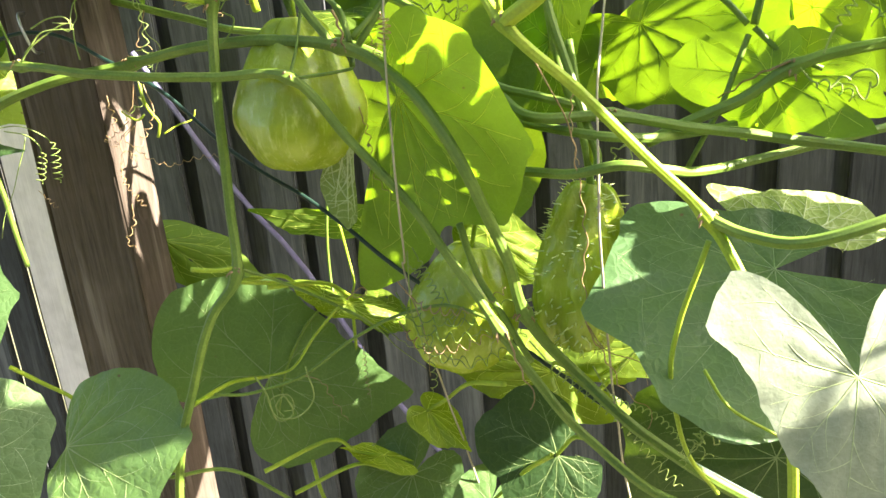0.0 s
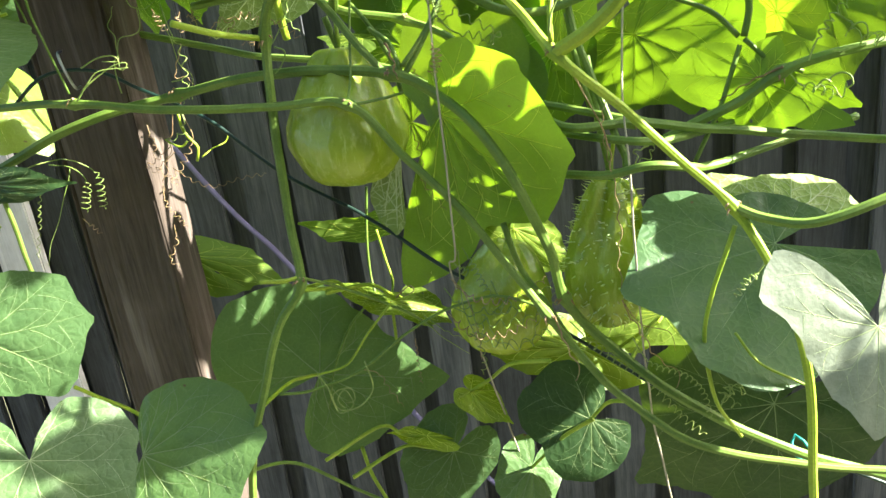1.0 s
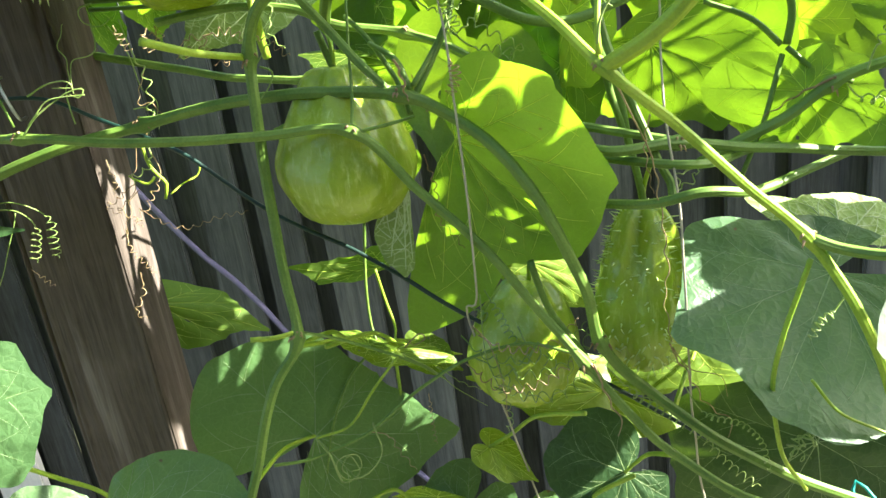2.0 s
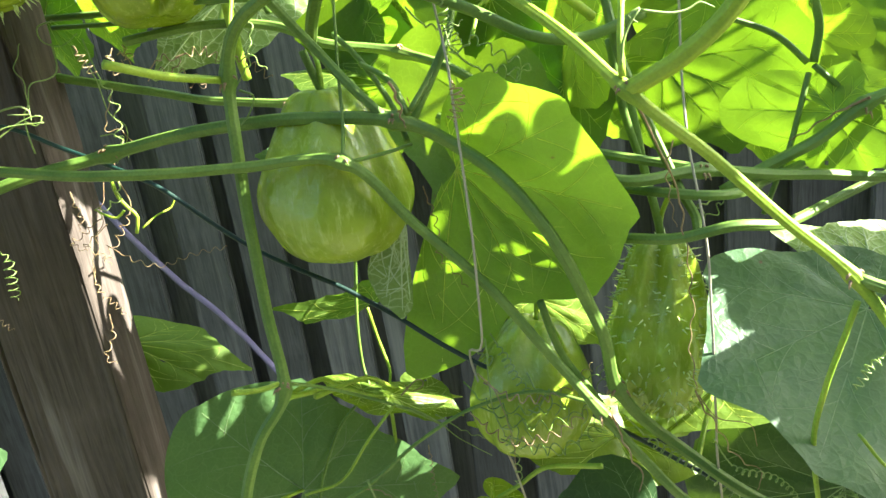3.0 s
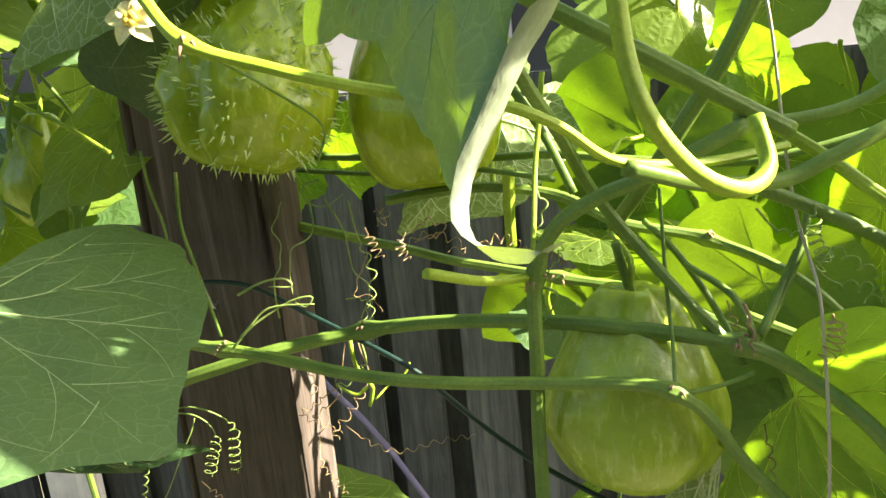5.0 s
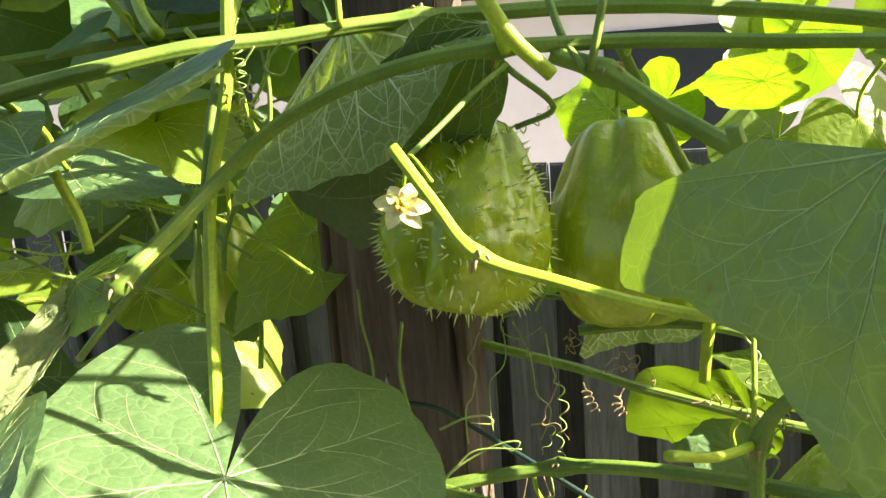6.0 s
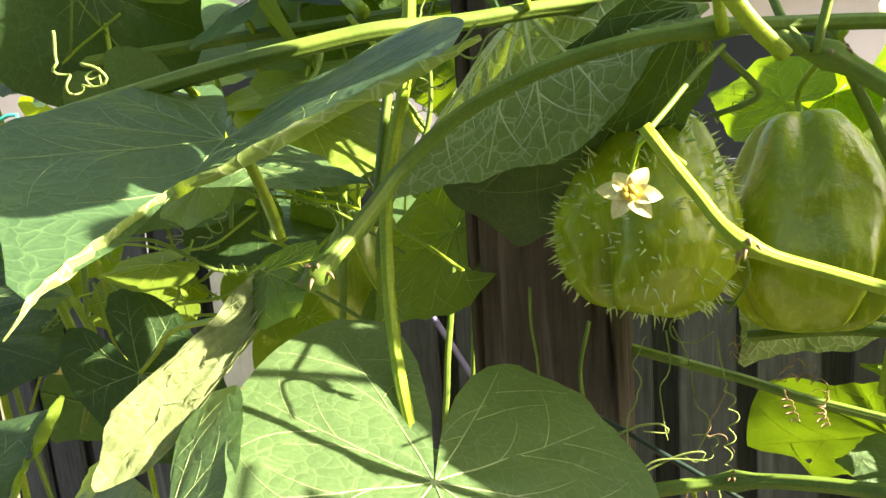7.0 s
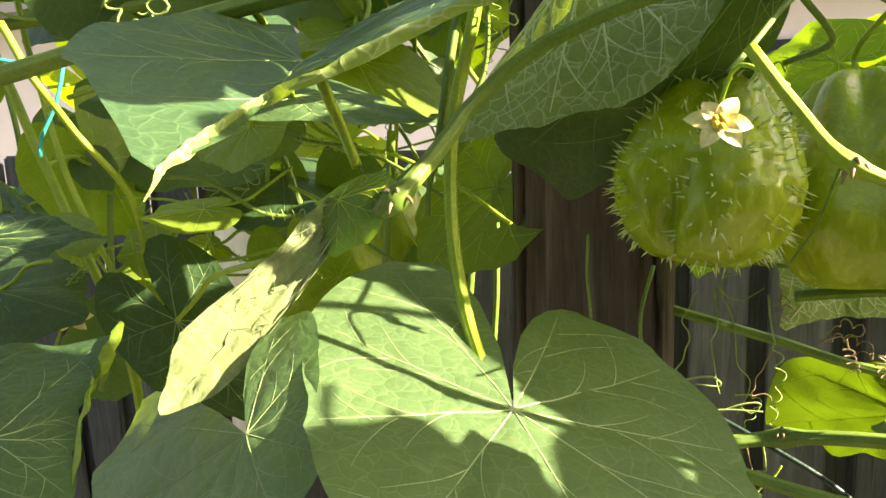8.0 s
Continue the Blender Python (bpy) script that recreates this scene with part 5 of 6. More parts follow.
tendril([(-0.017, 0.625, 1.243), (-0.008, 0.625, 1.222), (0.003, 0.625, 1.210), (0.009, 0.625, 1.199), (-0.001, 0.625, 1.191)], coil=0.005, turns=6, start=0.2, r=0.0007)
tendril([(-0.036, 0.620, 1.198), (-0.016, 0.620, 1.183), (0.001, 0.620, 1.174), (0.020, 0.620, 1.189), (0.024, 0.620, 1.212)], coil=0.002, turns=4, start=0.2, r=0.0006)
tendril([(-0.042, 0.630, 1.274), (-0.044, 0.630, 1.218), (-0.032, 0.630, 1.176), (-0.030, 0.630, 1.155), (-0.033, 0.630, 1.146)], coil=0.0028, turns=6, start=0.6, r=0.0007)
tendril([(-0.052, 0.625, 1.251), (-0.040, 0.625, 1.230), (-0.033, 0.625, 1.195), (-0.032, 0.625, 1.164)], r=0.0005, mat=DRY)
tendril([(-0.068, 0.640, 1.390), (-0.063, 0.640, 1.360), (-0.064, 0.640, 1.338), (-0.054, 0.640, 1.321), (-0.049, 0.640, 1.311)], coil=0.0016, turns=8, start=0.1, r=0.0005, mat=DRY)
tendril([(0.052, 0.560, 1.434), (0.067, 0.570, 1.409), (0.085, 0.580, 1.364), (0.094, 0.585, 1.297), (0.091, 0.585, 1.260), (0.094, 0.585, 1.224)], coil=0.0012, turns=7, start=0.3, r=0.0007, mat=DRY)
tendril([(0.092, 0.580, 1.227), (0.099, 0.580, 1.207), (0.119, 0.580, 1.169), (0.141, 0.580, 1.144), (0.137, 0.580, 1.131)], coil=0.0015, turns=5, start=0.1, r=0.0007, mat=DRY)
tendril([(0.093, 0.580, 1.222), (0.107, 0.580, 1.201), (0.133, 0.580, 1.190), (0.137, 0.580, 1.170)], r=0.0005, mat=DRY)
tendril([(0.032, 0.585, 1.218), (0.037, 0.585, 1.201), (0.046, 0.585, 1.175), (0.052, 0.585, 1.160), (0.047, 0.585, 1.151)], coil=0.001, turns=3, start=0.2, r=0.0009, mat=DRY)
tendril([(-0.192, 0.655, 1.157), (-0.186, 0.655, 1.139), (-0.180, 0.655, 1.112), (-0.164, 0.655, 1.120), (-0.169, 0.655, 1.137), (-0.179, 0.655, 1.127), (-0.173, 0.655, 1.117)], r=0.0009)
tendril([(-0.145, 0.650, 1.167), (-0.142, 0.650, 1.135), (-0.156, 0.650, 1.118), (-0.178, 0.650, 1.119), (-0.181, 0.650, 1.135), (-0.164, 0.650, 1.139), (-0.161, 0.650, 1.125), (-0.171, 0.650, 1.124)], r=0.0008)
tendril([(-0.150, 0.655, 1.156), (-0.134, 0.655, 1.150), (-0.126, 0.655, 1.130), (-0.116, 0.655, 1.108)], coil=0.0015, turns=4, start=0.2, r=0.0004, mat=DRY)
tendril([(-0.093, 0.660, 1.179), (-0.094, 0.660, 1.154), (-0.094, 0.660, 1.128)], coil=0.0015, turns=8, start=0.1, r=0.0004, mat=DRY)
tendril([(-0.108, 0.680, 1.209), (-0.088, 0.680, 1.193), (-0.063, 0.680, 1.164), (-0.042, 0.680, 1.144)], r=0.0006)
tendril([(-0.107, 0.680, 1.215), (-0.091, 0.680, 1.227), (-0.087, 0.680, 1.221), (-0.099, 0.680, 1.216), (-0.102, 0.680, 1.223)], r=0.0007, mat=DRY)
tendril([(-0.082, 0.680, 1.192), (-0.056, 0.680, 1.169), (-0.029, 0.680, 1.155)], coil=0.001, turns=4, start=0.3, r=0.0005)
tendril([(0.186, 0.510, 1.276), (0.177, 0.510, 1.263), (0.169, 0.510, 1.260), (0.160, 0.510, 1.247)], coil=0.0025, turns=6, start=0.3, r=0.0007)
tendril([(0.153, 0.520, 1.146), (0.160, 0.520, 1.161), (0.169, 0.520, 1.159), (0.174, 0.520, 1.169), (0.165, 0.520, 1.176)], coil=0.005, turns=5, start=0.2, r=0.0007)
tendril([(0.174, 0.520, 1.185), (0.165, 0.520, 1.165), (0.155, 0.520, 1.156), (0.170, 0.520, 1.143)], coil=0.004, turns=5, start=0.2, r=0.0006)
tendril([(0.169, 0.520, 1.201), (0.160, 0.520, 1.187), (0.153, 0.520, 1.183), (0.158, 0.520, 1.193)], coil=0.003, turns=4, start=0.2, r=0.0006)
tendril([(0.094, 0.560, 1.198), (0.107, 0.560, 1.174), (0.132, 0.560, 1.159), (0.152, 0.560, 1.139), (0.162, 0.560, 1.108)], coil=0.0022, turns=16, start=0.2, r=0.0006)
tendril([(0.051, 0.610, 1.198), (0.076, 0.610, 1.165), (0.100, 0.605, 1.146), (0.124, 0.600, 1.120), (0.147, 0.590, 1.092), (0.164, 0.580, 1.077)], coil=0.0035, turns=20, start=0.1, r=0.0006)
tendril([(0.265, 0.600, 1.381), (0.279, 0.600, 1.391), (0.298, 0.600, 1.382), (0.284, 0.600, 1.376), (0.270, 0.600, 1.385)], coil=0.005, turns=3, start=0.1, r=0.0009)
tendril([(0.246, 0.600, 1.398), (0.255, 0.600, 1.387), (0.270, 0.600, 1.381), (0.285, 0.600, 1.372)], coil=0.004, turns=4, start=0.3, r=0.0008)
tendril([(0.259, 0.600, 1.405), (0.270, 0.600, 1.426), (0.281, 0.600, 1.442), (0.294, 0.600, 1.449)], coil=0.003, turns=5, start=0.3, r=0.0009)
tendril([(0.281, 0.600, 1.442), (0.300, 0.600, 1.427), (0.320, 0.600, 1.415), (0.291, 0.600, 1.423)], coil=0.005, turns=5, start=0.2, r=0.0008)
tendril([(0.246, 0.620, 1.400), (0.221, 0.630, 1.388), (0.201, 0.640, 1.375)], coil=0.0008, turns=3, start=0.2, r=0.0010, mat=DRY)
tendril([(0.038, 0.545, 1.459), (0.041, 0.545, 1.474), (0.047, 0.545, 1.484), (0.052, 0.545, 1.488), (0.044, 0.545, 1.486), (0.049, 0.545, 1.481)], r=0.0010)
tendril([(0.052, 0.545, 1.486), (0.067, 0.545, 1.483), (0.079, 0.545, 1.484), (0.085, 0.545, 1.487), (0.094, 0.545, 1.483)], r=0.0009)
tendril([(0.133, 0.620, 1.349), (0.120, 0.620, 1.343), (0.124, 0.620, 1.334), (0.137, 0.620, 1.344), (0.129, 0.620, 1.350)], coil=0.003, turns=4, start=0.1, r=0.0007)
tendril([(0.092, 0.600, 1.400), (0.087, 0.600, 1.370), (0.093, 0.600, 1.341)], coil=0.001, turns=4, start=0.1, r=0.0006, mat=DRY)
tendril([(-0.036, 0.660, 1.489), (-0.032, 0.660, 1.471), (-0.017, 0.660, 1.479), (-0.004, 0.660, 1.467), (0.017, 0.660, 1.454), (0.009, 0.660, 1.448)], coil=0.003, turns=6, start=0.3, r=0.0008)
tendril([(-0.038, 0.650, 1.509), (-0.036, 0.650, 1.490), (-0.031, 0.650, 1.479), (-0.038, 0.650, 1.470)], coil=0.0035, turns=8, start=0.1, r=0.0007)
tendril([(-0.033, 0.660, 1.473), (-0.020, 0.660, 1.461), (0.001, 0.660, 1.455), (0.011, 0.660, 1.450), (-0.003, 0.660, 1.448)], coil=0.003, turns=5, start=0.3, r=0.0008)
tendril([(-0.059, 0.670, 1.505), (-0.049, 0.670, 1.494), (-0.032, 0.670, 1.488), (-0.022, 0.670, 1.490)], coil=0.0015, turns=4, start=0.3, r=0.0008)
tendril([(-0.043, 0.620, 1.457), (-0.041, 0.620, 1.444), (-0.046, 0.620, 1.432)], coil=0.004, turns=6, start=0.1, r=0.0006, mat=DRY)
tendril([(0.022, 0.640, 1.517), (0.015, 0.640, 1.502), (0.019, 0.640, 1.492)], coil=0.002, turns=6, start=0.1, r=0.0008)
tendril([(0.045, 0.620, 1.536), (0.058, 0.620, 1.526), (0.068, 0.620, 1.513), (0.081, 0.620, 1.493)], coil=0.0015, turns=3, start=0.2, r=0.0009)
tendril([(-0.081, 0.640, 1.461), (-0.078, 0.640, 1.454), (-0.076, 0.640, 1.443), (-0.075, 0.640, 1.433)], coil=0.0012, turns=2, start=0.2, r=0.0012, mat=DRY)
tendril([(-0.432, 0.700, 1.718), (-0.438, 0.700, 1.712), (-0.445, 0.700, 1.704), (-0.436, 0.700, 1.699), (-0.429, 0.700, 1.709), (-0.420, 0.700, 1.714), (-0.414, 0.700, 1.709)], r=0.0008)
tendril([(-0.452, 0.710, 1.717), (-0.460, 0.710, 1.703), (-0.455, 0.710, 1.690), (-0.465, 0.710, 1.681), (-0.461, 0.710, 1.671)], coil=0.003, turns=4, start=0.2, r=0.0007)
tendril([(-0.462, 0.720, 1.734), (-0.466, 0.720, 1.725), (-0.465, 0.720, 1.697), (-0.471, 0.720, 1.662)], coil=0.003, turns=10, start=0.1, r=0.0006)
tendril([(-0.312, 0.780, 1.532), (-0.324, 0.780, 1.529), (-0.324, 0.780, 1.519), (-0.311, 0.780, 1.514), (-0.297, 0.780, 1.521)], r=0.0007)
tendril([(-0.294, 0.780, 1.517), (-0.289, 0.780, 1.485), (-0.284, 0.780, 1.460), (-0.288, 0.780, 1.435), (-0.287, 0.780, 1.422)], coil=0.003, turns=5, start=0.3, r=0.0007)
tendril([(-0.285, 0.790, 1.476), (-0.298, 0.790, 1.447), (-0.286, 0.790, 1.443), (-0.281, 0.790, 1.430)], coil=0.001, turns=3, start=0.2, r=0.0006, mat=DRY)
tendril([(-0.254, 0.790, 1.487), (-0.243, 0.790, 1.495), (-0.231, 0.790, 1.490), (-0.235, 0.790, 1.482), (-0.247, 0.790, 1.485), (-0.258, 0.790, 1.479)], coil=0.0025, turns=5, start=0.1, r=0.0006, mat=DRY)
tendril([(-0.352, 0.780, 1.437), (-0.353, 0.780, 1.463), (-0.345, 0.780, 1.483), (-0.347, 0.780, 1.504), (-0.339, 0.780, 1.519)], coil=0.0012, turns=3, start=0.3, r=0.0007)
tendril([(-0.370, 0.740, 1.469), (-0.356, 0.740, 1.475), (-0.338, 0.740, 1.476), (-0.334, 0.740, 1.470), (-0.349, 0.740, 1.472)], r=0.0009)
tendril([(-0.320, 0.740, 1.665), (-0.307, 0.740, 1.659), (-0.297, 0.740, 1.663), (-0.287, 0.740, 1.671)], coil=0.003, turns=4, start=0.1, r=0.0006)
tendril([(-0.663, 0.720, 1.715), (-0.653, 0.720, 1.711), (-0.647, 0.720, 1.704), (-0.655, 0.720, 1.700), (-0.661, 0.720, 1.707), (-0.651, 0.720, 1.711)], r=0.0011)
tendril([(-0.176, 0.740, 1.523), (-0.165, 0.740, 1.508), (-0.171, 0.740, 1.490), (-0.161, 0.740, 1.475)], coil=0.0015, turns=4, start=0.1, r=0.0008)
tendril([(-0.695, 0.880, 1.638), (-0.690, 0.880, 1.606), (-0.697, 0.880, 1.584), (-0.685, 0.880, 1.564)], coil=0.006, turns=7, start=0.1, r=0.0007)
tendril([(-0.664, 0.880, 1.628), (-0.657, 0.880, 1.600), (-0.673, 0.880, 1.587), (-0.665, 0.880, 1.573)], coil=0.006, turns=6, start=0.1, r=0.0007)
tendril([(-0.736, 0.920, 1.579), (-0.720, 0.920, 1.543), (-0.715, 0.920, 1.507), (-0.713, 0.920, 1.481)], r=0.0007)
tendril([(-0.778, 0.900, 1.574), (-0.758, 0.900, 1.568), (-0.744, 0.900, 1.563)], coil=0.004, turns=4, start=0.1, r=0.0007)
tendril([(-0.713, 0.780, 1.742), (-0.713, 0.780, 1.717), (-0.700, 0.780, 1.702), (-0.687, 0.780, 1.708), (-0.694, 0.780, 1.712)], coil=0.004, turns=3, start=0.3, r=0.0012)
shoot([(-0.307, 0.795, 1.409), (-0.306, 0.795, 1.390), (-0.300, 0.795, 1.378), (-0.295, 0.795, 1.370), (-0.299, 0.795, 1.356)], 0.0019, young=True)
shoot([(-0.294, 0.800, 1.359), (-0.283, 0.810, 1.365), (-0.271, 0.820, 1.368), (-0.266, 0.820, 1.377)], 0.001, young=True)
tendril([(-0.311, 0.790, 1.410), (-0.319, 0.790, 1.383), (-0.329, 0.790, 1.356), (-0.341, 0.790, 1.328)], coil=0.0022, turns=3, start=0.2, r=0.0005, mat=DRY, label='dry brown tendril')
tendril([(-0.323, 0.790, 1.375), (-0.338, 0.790, 1.365), (-0.348, 0.790, 1.360), (-0.339, 0.790, 1.350)], coil=0.0022, turns=5, start=0.2, r=0.0005, mat=DRY, label='dry brown tendril')
tendril([(-0.317, 0.790, 1.369), (-0.329, 0.790, 1.361), (-0.340, 0.790, 1.355), (-0.329, 0.790, 1.345), (-0.325, 0.790, 1.333)], coil=0.0022, turns=4, start=0.2, r=0.0005, mat=DRY, label='dry brown tendril')
tendril([(-0.339, 0.790, 1.336), (-0.339, 0.790, 1.316), (-0.332, 0.790, 1.301), (-0.324, 0.790, 1.288)], coil=0.0022, turns=6, start=0.2, r=0.0005, mat=DRY, label='dry brown tendril')
tendril([(-0.337, 0.790, 1.292), (-0.339, 0.790, 1.271), (-0.351, 0.790, 1.254), (-0.344, 0.790, 1.244)], coil=0.0022, turns=4, start=0.2, r=0.0005, mat=DRY, label='dry brown tendril')
tendril([(-0.339, 0.790, 1.401), (-0.337, 0.790, 1.376), (-0.342, 0.790, 1.368)], coil=0.0022, turns=3, start=0.2, r=0.0005, mat=DRY, label='dry brown tendril')
tendril([(-0.182, 0.700, 1.493), (-0.169, 0.700, 1.484), (-0.157, 0.700, 1.472)], coil=0.003, turns=4, start=0.2, r=0.00055, mat=DRY, label='dry brown tendril')
tendril([(-0.064, 0.700, 1.444), (-0.058, 0.700, 1.424), (-0.051, 0.700, 1.411)], coil=0.003, turns=4, start=0.2, r=0.00055, mat=DRY, label='dry brown tendril')
tendril([(0.047, 0.700, 1.373), (0.053, 0.700, 1.359), (0.051, 0.700, 1.339)], coil=0.003, turns=4, start=0.2, r=0.00055, mat=DRY, label='dry brown tendril')
tendril([(-0.109, 0.700, 1.397), (-0.105, 0.700, 1.384), (-0.111, 0.700, 1.373)], coil=0.003, turns=4, start=0.2, r=0.00055, mat=DRY, label='dry brown tendril')
tendril([(-0.217, 0.700, 1.495), (-0.199, 0.700, 1.496), (-0.187, 0.700, 1.487)], coil=0.003, turns=4, start=0.2, r=0.00055, mat=DRY, label='dry brown tendril')
tendril([(-0.256, 0.700, 1.507), (-0.261, 0.700, 1.497), (-0.256, 0.700, 1.489)], coil=0.003, turns=4, start=0.2, r=0.00055, mat=DRY, label='dry brown tendril')
tendril([(-0.279, 0.700, 1.513), (-0.276, 0.700, 1.501), (-0.272, 0.700, 1.492)], coil=0.003, turns=4, start=0.2, r=0.00055, mat=DRY, label='dry brown tendril')
for z, a0, a1, coil, dry in ((1.228, -165, -35, 0.0032, False), (1.216, -150, -20, 0.0040, False), (1.205, -160, -60, 0.0034, True), (1.193, -130, -25, 0.0042, False), (1.238, -140, -50, 0.0030, True)):
    ring = [(-0.003 + 0.058 * math.cos(radians(a)), 0.672 + 0.060 * math.sin(radians(a)), z - 0.012 * math.sin(radians((a - a0) * 180 / (a1 - a0)))) for a in np.linspace(a0, a1, 7)]
    tendril(ring, coil=coil, turns=9, start=0.1, r=0.0006, mat=DRY if dry else CANE)
flower((-0.369, 0.632, 1.633), (-0.15, -0.9, 0.35), 0.0145, "cream star-shaped flower with a yellow middle")
shoot([(-0.369, 0.634, 1.634), (-0.3675, 0.634, 1.644), (-0.363, 0.625, 1.657), (-0.352, 0.60, 1.648)], 0.0012, True)
flower((-0.859, 0.930, 1.470), (0.1, -1, 0.2), 0.020, "small cream flower in the shade")

# the curl's sunlit white is coloured in with the sheen material
leaf_rim([(-0.200, 0.425, 1.637), (-0.212, 0.427, 1.619), (-0.221, 0.434, 1.606), (-0.230, 0.436, 1.589), (-0.238, 0.437, 1.574), (-0.240, 0.434, 1.564), (-0.236, 0.424, 1.559), (-0.228, 0.412, 1.560), (-0.221, 0.408, 1.563)], 0.0050, tip=0.5, face=(0.75, -0.62, 0.25), dents=0.15, mat="sheen", label="curled leaf edge and tip, sunlit sheen in its colour")
leaf_rim([(-0.428, 0.578, 1.700), (-0.447, 0.578, 1.692), (-0.484, 0.581, 1.678), (-0.502, 0.579, 1.670), (-0.515, 0.577, 1.664), (-0.536, 0.575, 1.656), (-0.554, 0.579, 1.650), (-0.556, 0.556, 1.645), (-0.557, 0.530, 1.639), (-0.558, 0.504, 1.633), (-0.556, 0.487, 1.628), (-0.554, 0.475, 1.624)], 0.0030, mat="under", dents=0.45, tip=0.4)

# ---- wire staple, twine ----
root = thing("staple", (-0.405, 0.797, 1.462), "bent galvanised steel staple in the post", "staple")
bm = bmesh.new()
tube(bm, smooth_path([(-0.409, 0.802, 1.484), (-0.408, 0.790, 1.482), (-0.404, 0.786, 1.466), (-0.400, 0.790, 1.448), (-0.400, 0.804, 1.447)], 0.003), 0.0014, 10)
part("prong", bm, STEEL, root)
for points in ([(0.236, 0.565, 1.062), (0.244, 0.552, 1.052), (0.252, 0.556, 1.060), (0.246, 0.57, 1.07), (0.238, 0.56, 1.058), (0.255, 0.552, 1.045)], [(-0.83, 0.80, 1.690), (-0.79, 0.80, 1.684), (-0.761, 0.80, 1.690), (-0.768, 0.80, 1.66), (-0.782, 0.80, 1.635), (-0.785, 0.80, 1.62)]):
    cord("twine", points, 0.0014, TWINE, "frayed teal garden twine knotted round a cane", "twine", 3, 0.003)

# ---- deeper growth ----
rng = random.Random(21)


def thicket(count, xs, ys, zs, sizes, kinds, front=(0.1, 0.9), up=(0.2, 1.0)):
    """Leaves that fill the growth behind, hanging every which way."""
    for k in range(count):
        b = Vector((rng.uniform(*xs), rng.uniform(*ys), rng.uniform(*zs)))
        size = rng.uniform(*sizes)
        d = Vector((rng.uniform(-1, 1), rng.uniform(-0.8, 0.5), rng.uniform(-1.0, 0.1))).normalized()
        n0 = Vector((rng.uniform(-0.5, 0.6), -rng.uniform(*front), rng.uniform(*up))).normalized()
        e = d.cross(n0).normalized()
        leaf(b, b + d * size, b + e * size * rng.uniform(0.6, 0.75), back=rng.uniform(0.4, 0.7), fold=rng.uniform(0, 0.25), droop=rng.uniform(0, 0.25), mat=rng.choice(kinds), fine=False)


for k in range(9):
    x, y = rng.uniform(-1.15, -0.52), rng.uniform(0.88, 1.22)
    cane([(x, y, 1.15), (x + rng.uniform(-0.06, 0.06), y - 0.03, 1.4), (x + rng.uniform(-0.1, 0.1), y, 1.62), (x + rng.uniform(-0.2, 0.2), y + 0.03, 1.9)], rng.uniform(0.003, 0.005), "green vine cane in the deeper growth", young=k % 2 == 0)
cane([(-1.2, 0.92, 1.70), (-0.9, 0.90, 1.72), (-0.6, 0.92, 1.745), (-0.3, 0.93, 1.76), (0.1, 0.95, 1.75)], 0.0055, "thick green vine cane along the fence top")
thicket(46, (-1.15, -0.50), (0.90, 1.30), (1.42, 1.90), (0.07, 0.13), ("young", "top", "young", "dark"))
thicket(5, (-0.85, -0.55), (0.82, 0.98), (1.70, 1.95), (0.08, 0.13), ("top", "young"))
thicket(9, (-0.05, 0.40), (0.85, 1.15), (1.58, 1.74), (0.07, 0.11), ("top", "young", "thin"))
thicket(8, (-0.30, 0.5), (0.85, 1.2), (1.66, 1.85), (0.08, 0.12), ("top", "young"))
for x, z, tilt in ((-0.06, 1.53, -0.4), (0.05, 1.50, 0.2), (0.15, 1.53, -0.2), (0.26, 1.50, 0.3), (0.37, 1.52, -0.3), (0.48, 1.50, 0.1), (0.00, 1.44, 0.5), (0.33, 1.44, -0.2), (0.44, 1.43, 0.2)):
    y = rng.uniform(0.86, 0.93)
    size = rng.uniform(0.10, 0.125)
    leaf((x, y, z), (x + tilt * size, y - 0.02, z - size * 0.9), (x + size * 0.7, y - rng.uniform(0.03, 0.06), z - 0.01), back=0.6, mat="thin", fine=False)
# leaves added mostly above the view to keep sun off the growth below
thicket(4, (0.00, 0.22), (0.68, 0.80), (1.76, 1.92), (0.10, 0.13), ("top", "dark"))
thicket(3, (-0.80, -0.52), (0.80, 0.95), (1.60, 1.74), (0.07, 0.11), ("young", "top"))


# hidden leaves added behind the fruit to shade the post's lower right face
for x, y, z in ((-0.01, 0.765, 1.43), (0.01, 0.785, 1.40), (0.015, 0.775, 1.325)):
    leaf((x, y, z), (x - 0.03, y + 0.02, z - 0.10), (x + 0.065, y - 0.03, z - 0.02), back=0.5, fine=False, stalk=False)
for k in range(34):
    x, y, z = rng.uniform(-0.92, -0.48), rng.uniform(0.76, 1.05), rng.uniform(1.45, 1.75)
    ps = [Vector((x, y, z))]
    d = Vector((rng.uniform(-0.8, 0.8), rng.uniform(-0.2, 0.2), rng.uniform(-1, 1))).normalized()
    for i in range(5):
        d = (d + 0.45 * Vector((rng.uniform(-1, 1), rng.uniform(-0.3, 0.3), rng.uniform(-1, 1)))).normalized()
        ps.append(ps[-1] + d * rng.uniform(0.025, 0.05))
    shoot(ps, rng.uniform(0.0010, 0.0022), k % 3 != 0)
    if k % 2:
        tendril(ps[1:4], 0.004, 6, 0.4)
thicket(30, (-0.95, -0.48), (0.78, 1.1), (1.46, 1.76), (0.025, 0.055), ("young", "young", "top"))

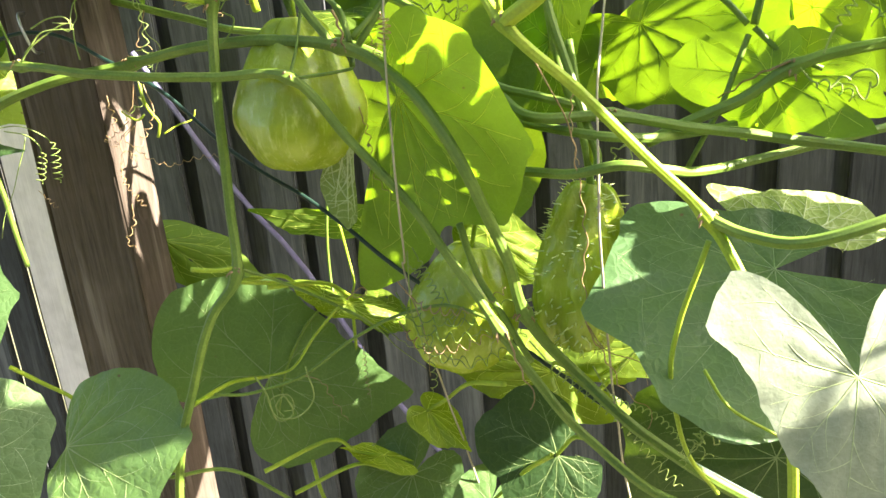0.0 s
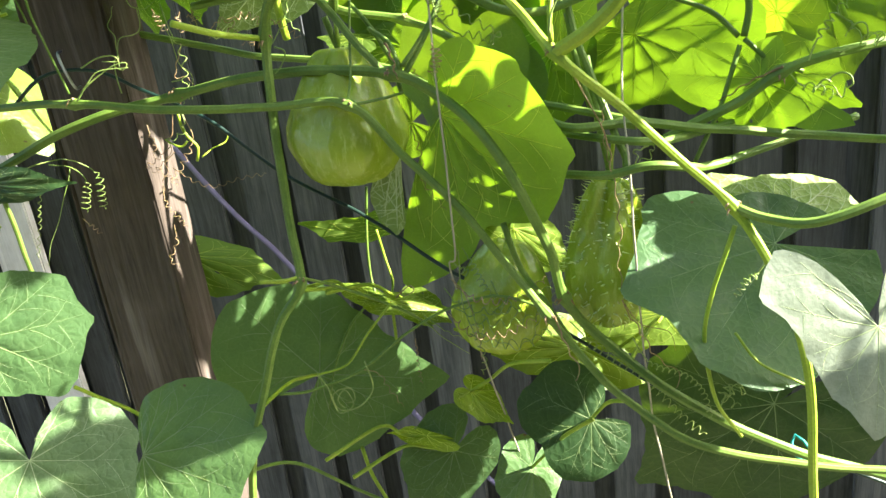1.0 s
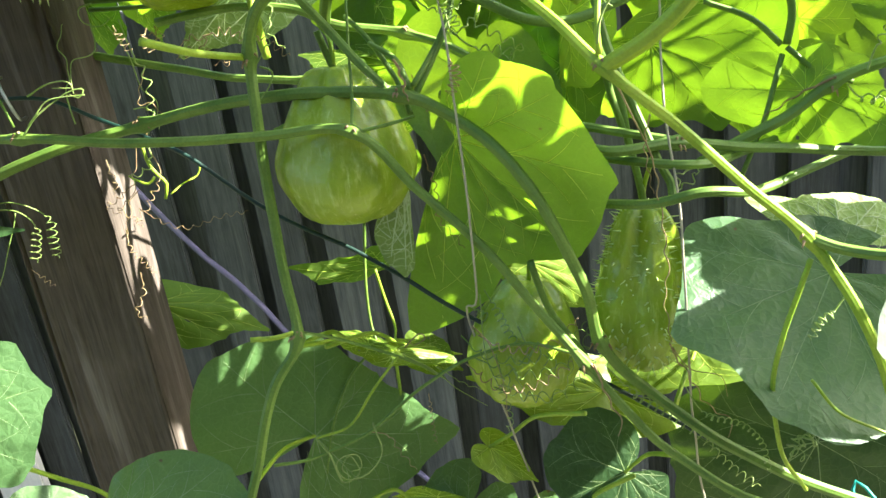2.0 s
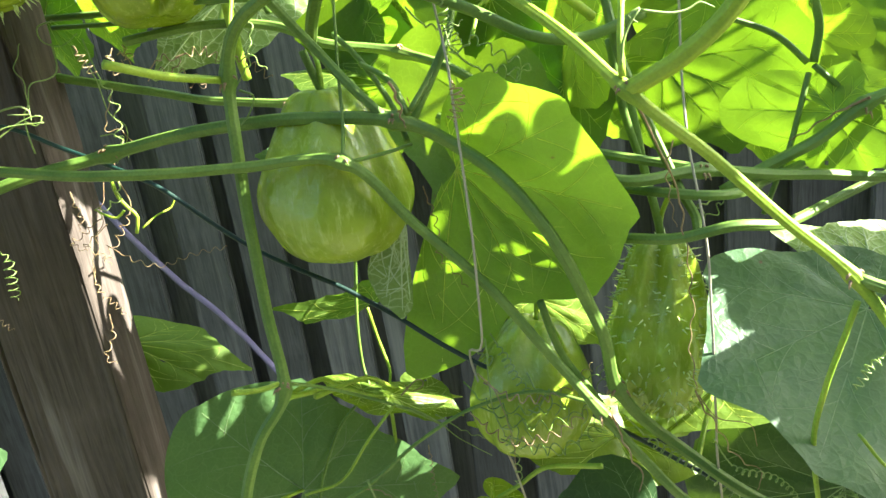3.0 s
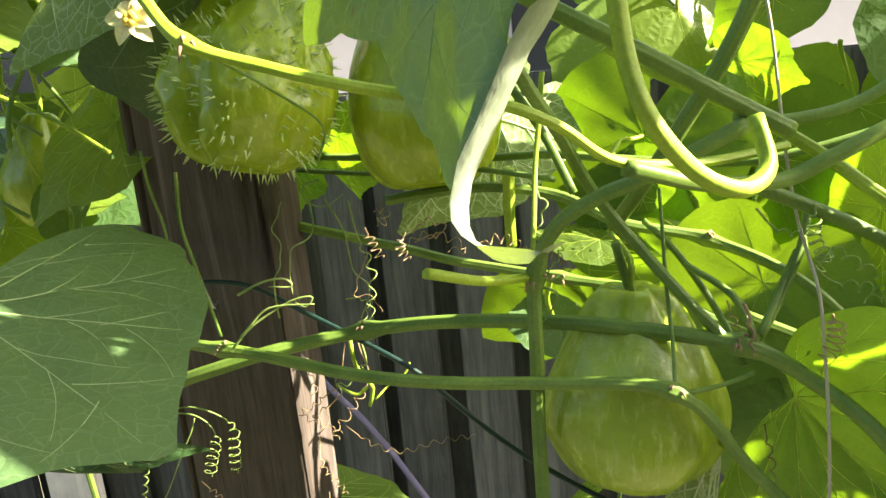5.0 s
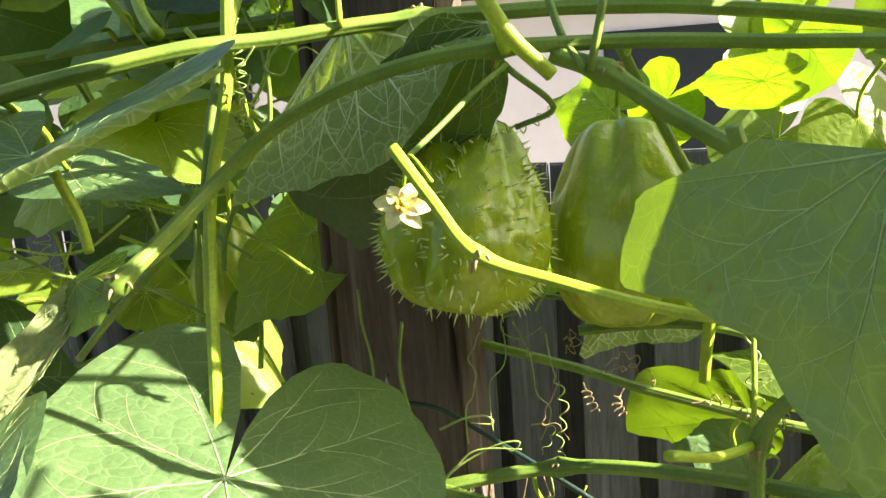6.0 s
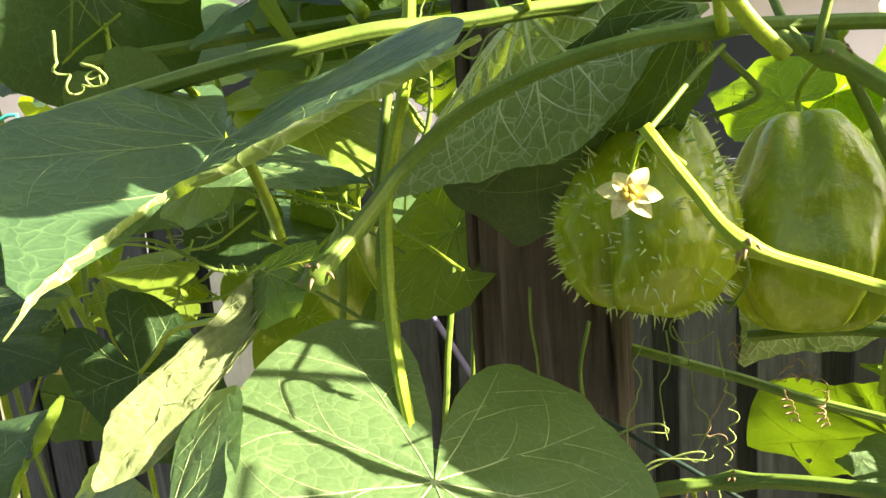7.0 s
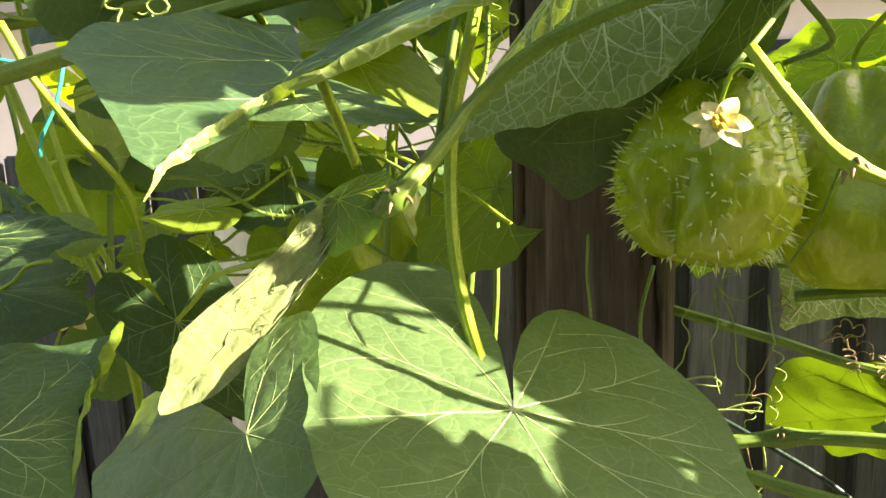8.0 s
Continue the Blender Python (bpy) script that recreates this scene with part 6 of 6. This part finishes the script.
# ---- unseen growth added towards the sun to cast shade ----
# two added canes that only give the shading leaves something to hang on
cane([(0.40, 0.60, 0.95), (0.46, 0.57, 1.18), (0.50, 0.56, 1.36), (0.55, 0.57, 1.60), (0.50, 0.60, 1.85)], 0.005, "added upright vine cane out of view, carrying shading leaves")
cane([(0.50, 0.60, 1.85), (0.2, 0.60, 1.90), (-0.10, 0.58, 1.86), (-0.38, 0.58, 1.82), (-0.55, 0.6, 1.86)], 0.005, "added overhead vine cane out of view, carrying shading leaves")


def shading_leaf(at, distance, size, turn=0.0, mat="dark"):
    """An added leaf out of view, held flat to the sun so that its shadow falls on at."""
    b = Vector(at) + SUN * distance
    down = (Vector((0, 0, -1)) + SUN * SUN.z).normalized()
    across = SUN.cross(down)
    d = down * math.cos(turn) + across * math.sin(turn)
    e = across * math.cos(turn) - down * math.sin(turn)
    leaf(b - d * size * 0.35, b + d * size * 0.65, b - d * size * 0.35 + e * size * 0.66, back=0.6, mat=mat, fine=False)


shading_leaf((0.197, 0.565, 1.227), 0.27, 0.09, 13.5)
shading_leaf((0.192, 0.565, 1.161), 0.27, 0.09, 13.3)
shading_leaf((0.247, 0.565, 1.229), 0.20, 0.09, 14.6)
shading_leaf((0.180, 0.670, 0.990), 0.33, 0.10, 24.6)
shading_leaf((0.237, 0.670, 0.956), 0.33, 0.10, 26.6)
shading_leaf((0.293, 0.670, 0.984), 0.33, 0.10, 28.6)
shading_leaf((-0.632, 0.625, 1.689), 0.25, 0.09, 0.6)
shading_leaf((-0.595, 0.657, 1.686), 0.25, 0.09, 2.6)
shading_leaf((-0.380, 0.640, 1.500), 0.52, 0.095, 11.8)
shading_leaf((-0.505, 0.553, 1.515), 0.52, 0.05, 8.0)
shading_leaf((-0.382, 0.548, 1.482), 0.52, 0.075, 11.3)
shading_leaf((-0.470, 0.550, 1.506), 0.46, 0.035, 2.3)
shading_leaf((0.271, 0.630, 1.267), 0.20, 0.09, 1.0)
shading_leaf((-0.262, 0.475, 1.628), 0.30, 0.07, 0.0)
shading_leaf((-0.380, 0.760, 1.660), 0.32, 0.09, 2.0, "thin")
shading_leaf((0.006, 0.620, 1.400), 0.42, 0.04, 0.4, "thin")
shading_leaf((-0.335, 0.718, 1.592), 0.36, 0.085, 0.3, "thin")
shading_leaf((-0.250, 0.482, 1.635), 0.24, 0.075, 0.3)
shading_leaf((-0.490, 0.675, 1.632), 0.34, 0.05, 0.5, "thin")
shading_leaf((-0.440, 0.712, 1.676), 0.34, 0.045, 1.1, "thin")
shading_leaf((-0.078, 0.690, 1.405), 0.34, 0.07, 1.9)
shading_leaf((-0.024, 0.652, 1.358), 0.42, 0.045, 1.4, "thin")
shading_leaf((0.034, 0.602, 1.372), 0.44, 0.05, 2.2, "thin")
shading_leaf((-0.060, 0.690, 1.285), 0.42, 0.05, 3.0, "thin")
shading_leaf((0.042, 0.598, 1.322), 0.47, 0.045, 0.2, "thin")
shading_leaf((-0.370, 0.598, 1.130), 1.15, 0.07, 0.9)
shading_leaf((-0.236, 0.446, 1.616), 0.25, 0.035, 0.9)
shading_leaf((-0.662, 0.576, 1.527), 0.62, 0.052, 0.8)
shading_leaf((-0.676, 0.606, 1.536), 0.64, 0.045, 2.1)
shading_leaf((-0.634, 0.538, 1.514), 0.64, 0.045, 3.1)
shading_leaf((-0.608, 0.556, 1.664), 0.27, 0.040, 0.3)
shading_leaf((-0.592, 0.572, 1.663), 0.27, 0.045, 1.3)
shading_leaf((-0.128, 0.690, 1.458), 0.40, 0.055, 0.4, "thin")
shading_leaf((0.000, 0.660, 1.255), 0.42, 0.060, 1.4, "thin")
shading_leaf((-0.243, 0.464, 1.594), 0.25, 0.034, 2.0)
shading_leaf((-0.120, 0.650, 1.590), 0.46, 0.060, 0.9)
shading_leaf((-0.190, 0.664, 1.636), 0.46, 0.060, 1.9)
shading_leaf((-0.160, 0.655, 1.555), 0.48, 0.055, 2.9)
shading_leaf((-0.050, 0.648, 1.552), 0.46, 0.060, 2.2)
shading_leaf((0.186, 0.370, 1.222), 0.55, 0.048, 0.6)
# scattered blockers that dapple the backlit leaves and darken the left background
shade = random.Random(8)
for k in range(14):
    shading_leaf((shade.uniform(0.04, 0.42), shade.uniform(0.72, 0.86), shade.uniform(1.36, 1.56)), shade.uniform(0.40, 0.55), shade.uniform(0.035, 0.055), shade.uniform(0, 6), "thin")
for k in range(8):
    shading_leaf((shade.uniform(-0.95, -0.60), shade.uniform(0.85, 1.05), shade.uniform(1.45, 1.75)), shade.uniform(0.50, 0.62), shade.uniform(0.08, 0.12), shade.uniform(0, 6))
shading_leaf((-0.215, 0.850, 1.500), 0.45, 0.09, 0.7)
shading_leaf((-0.180, 0.860, 1.520), 0.50, 0.06, 2.7)
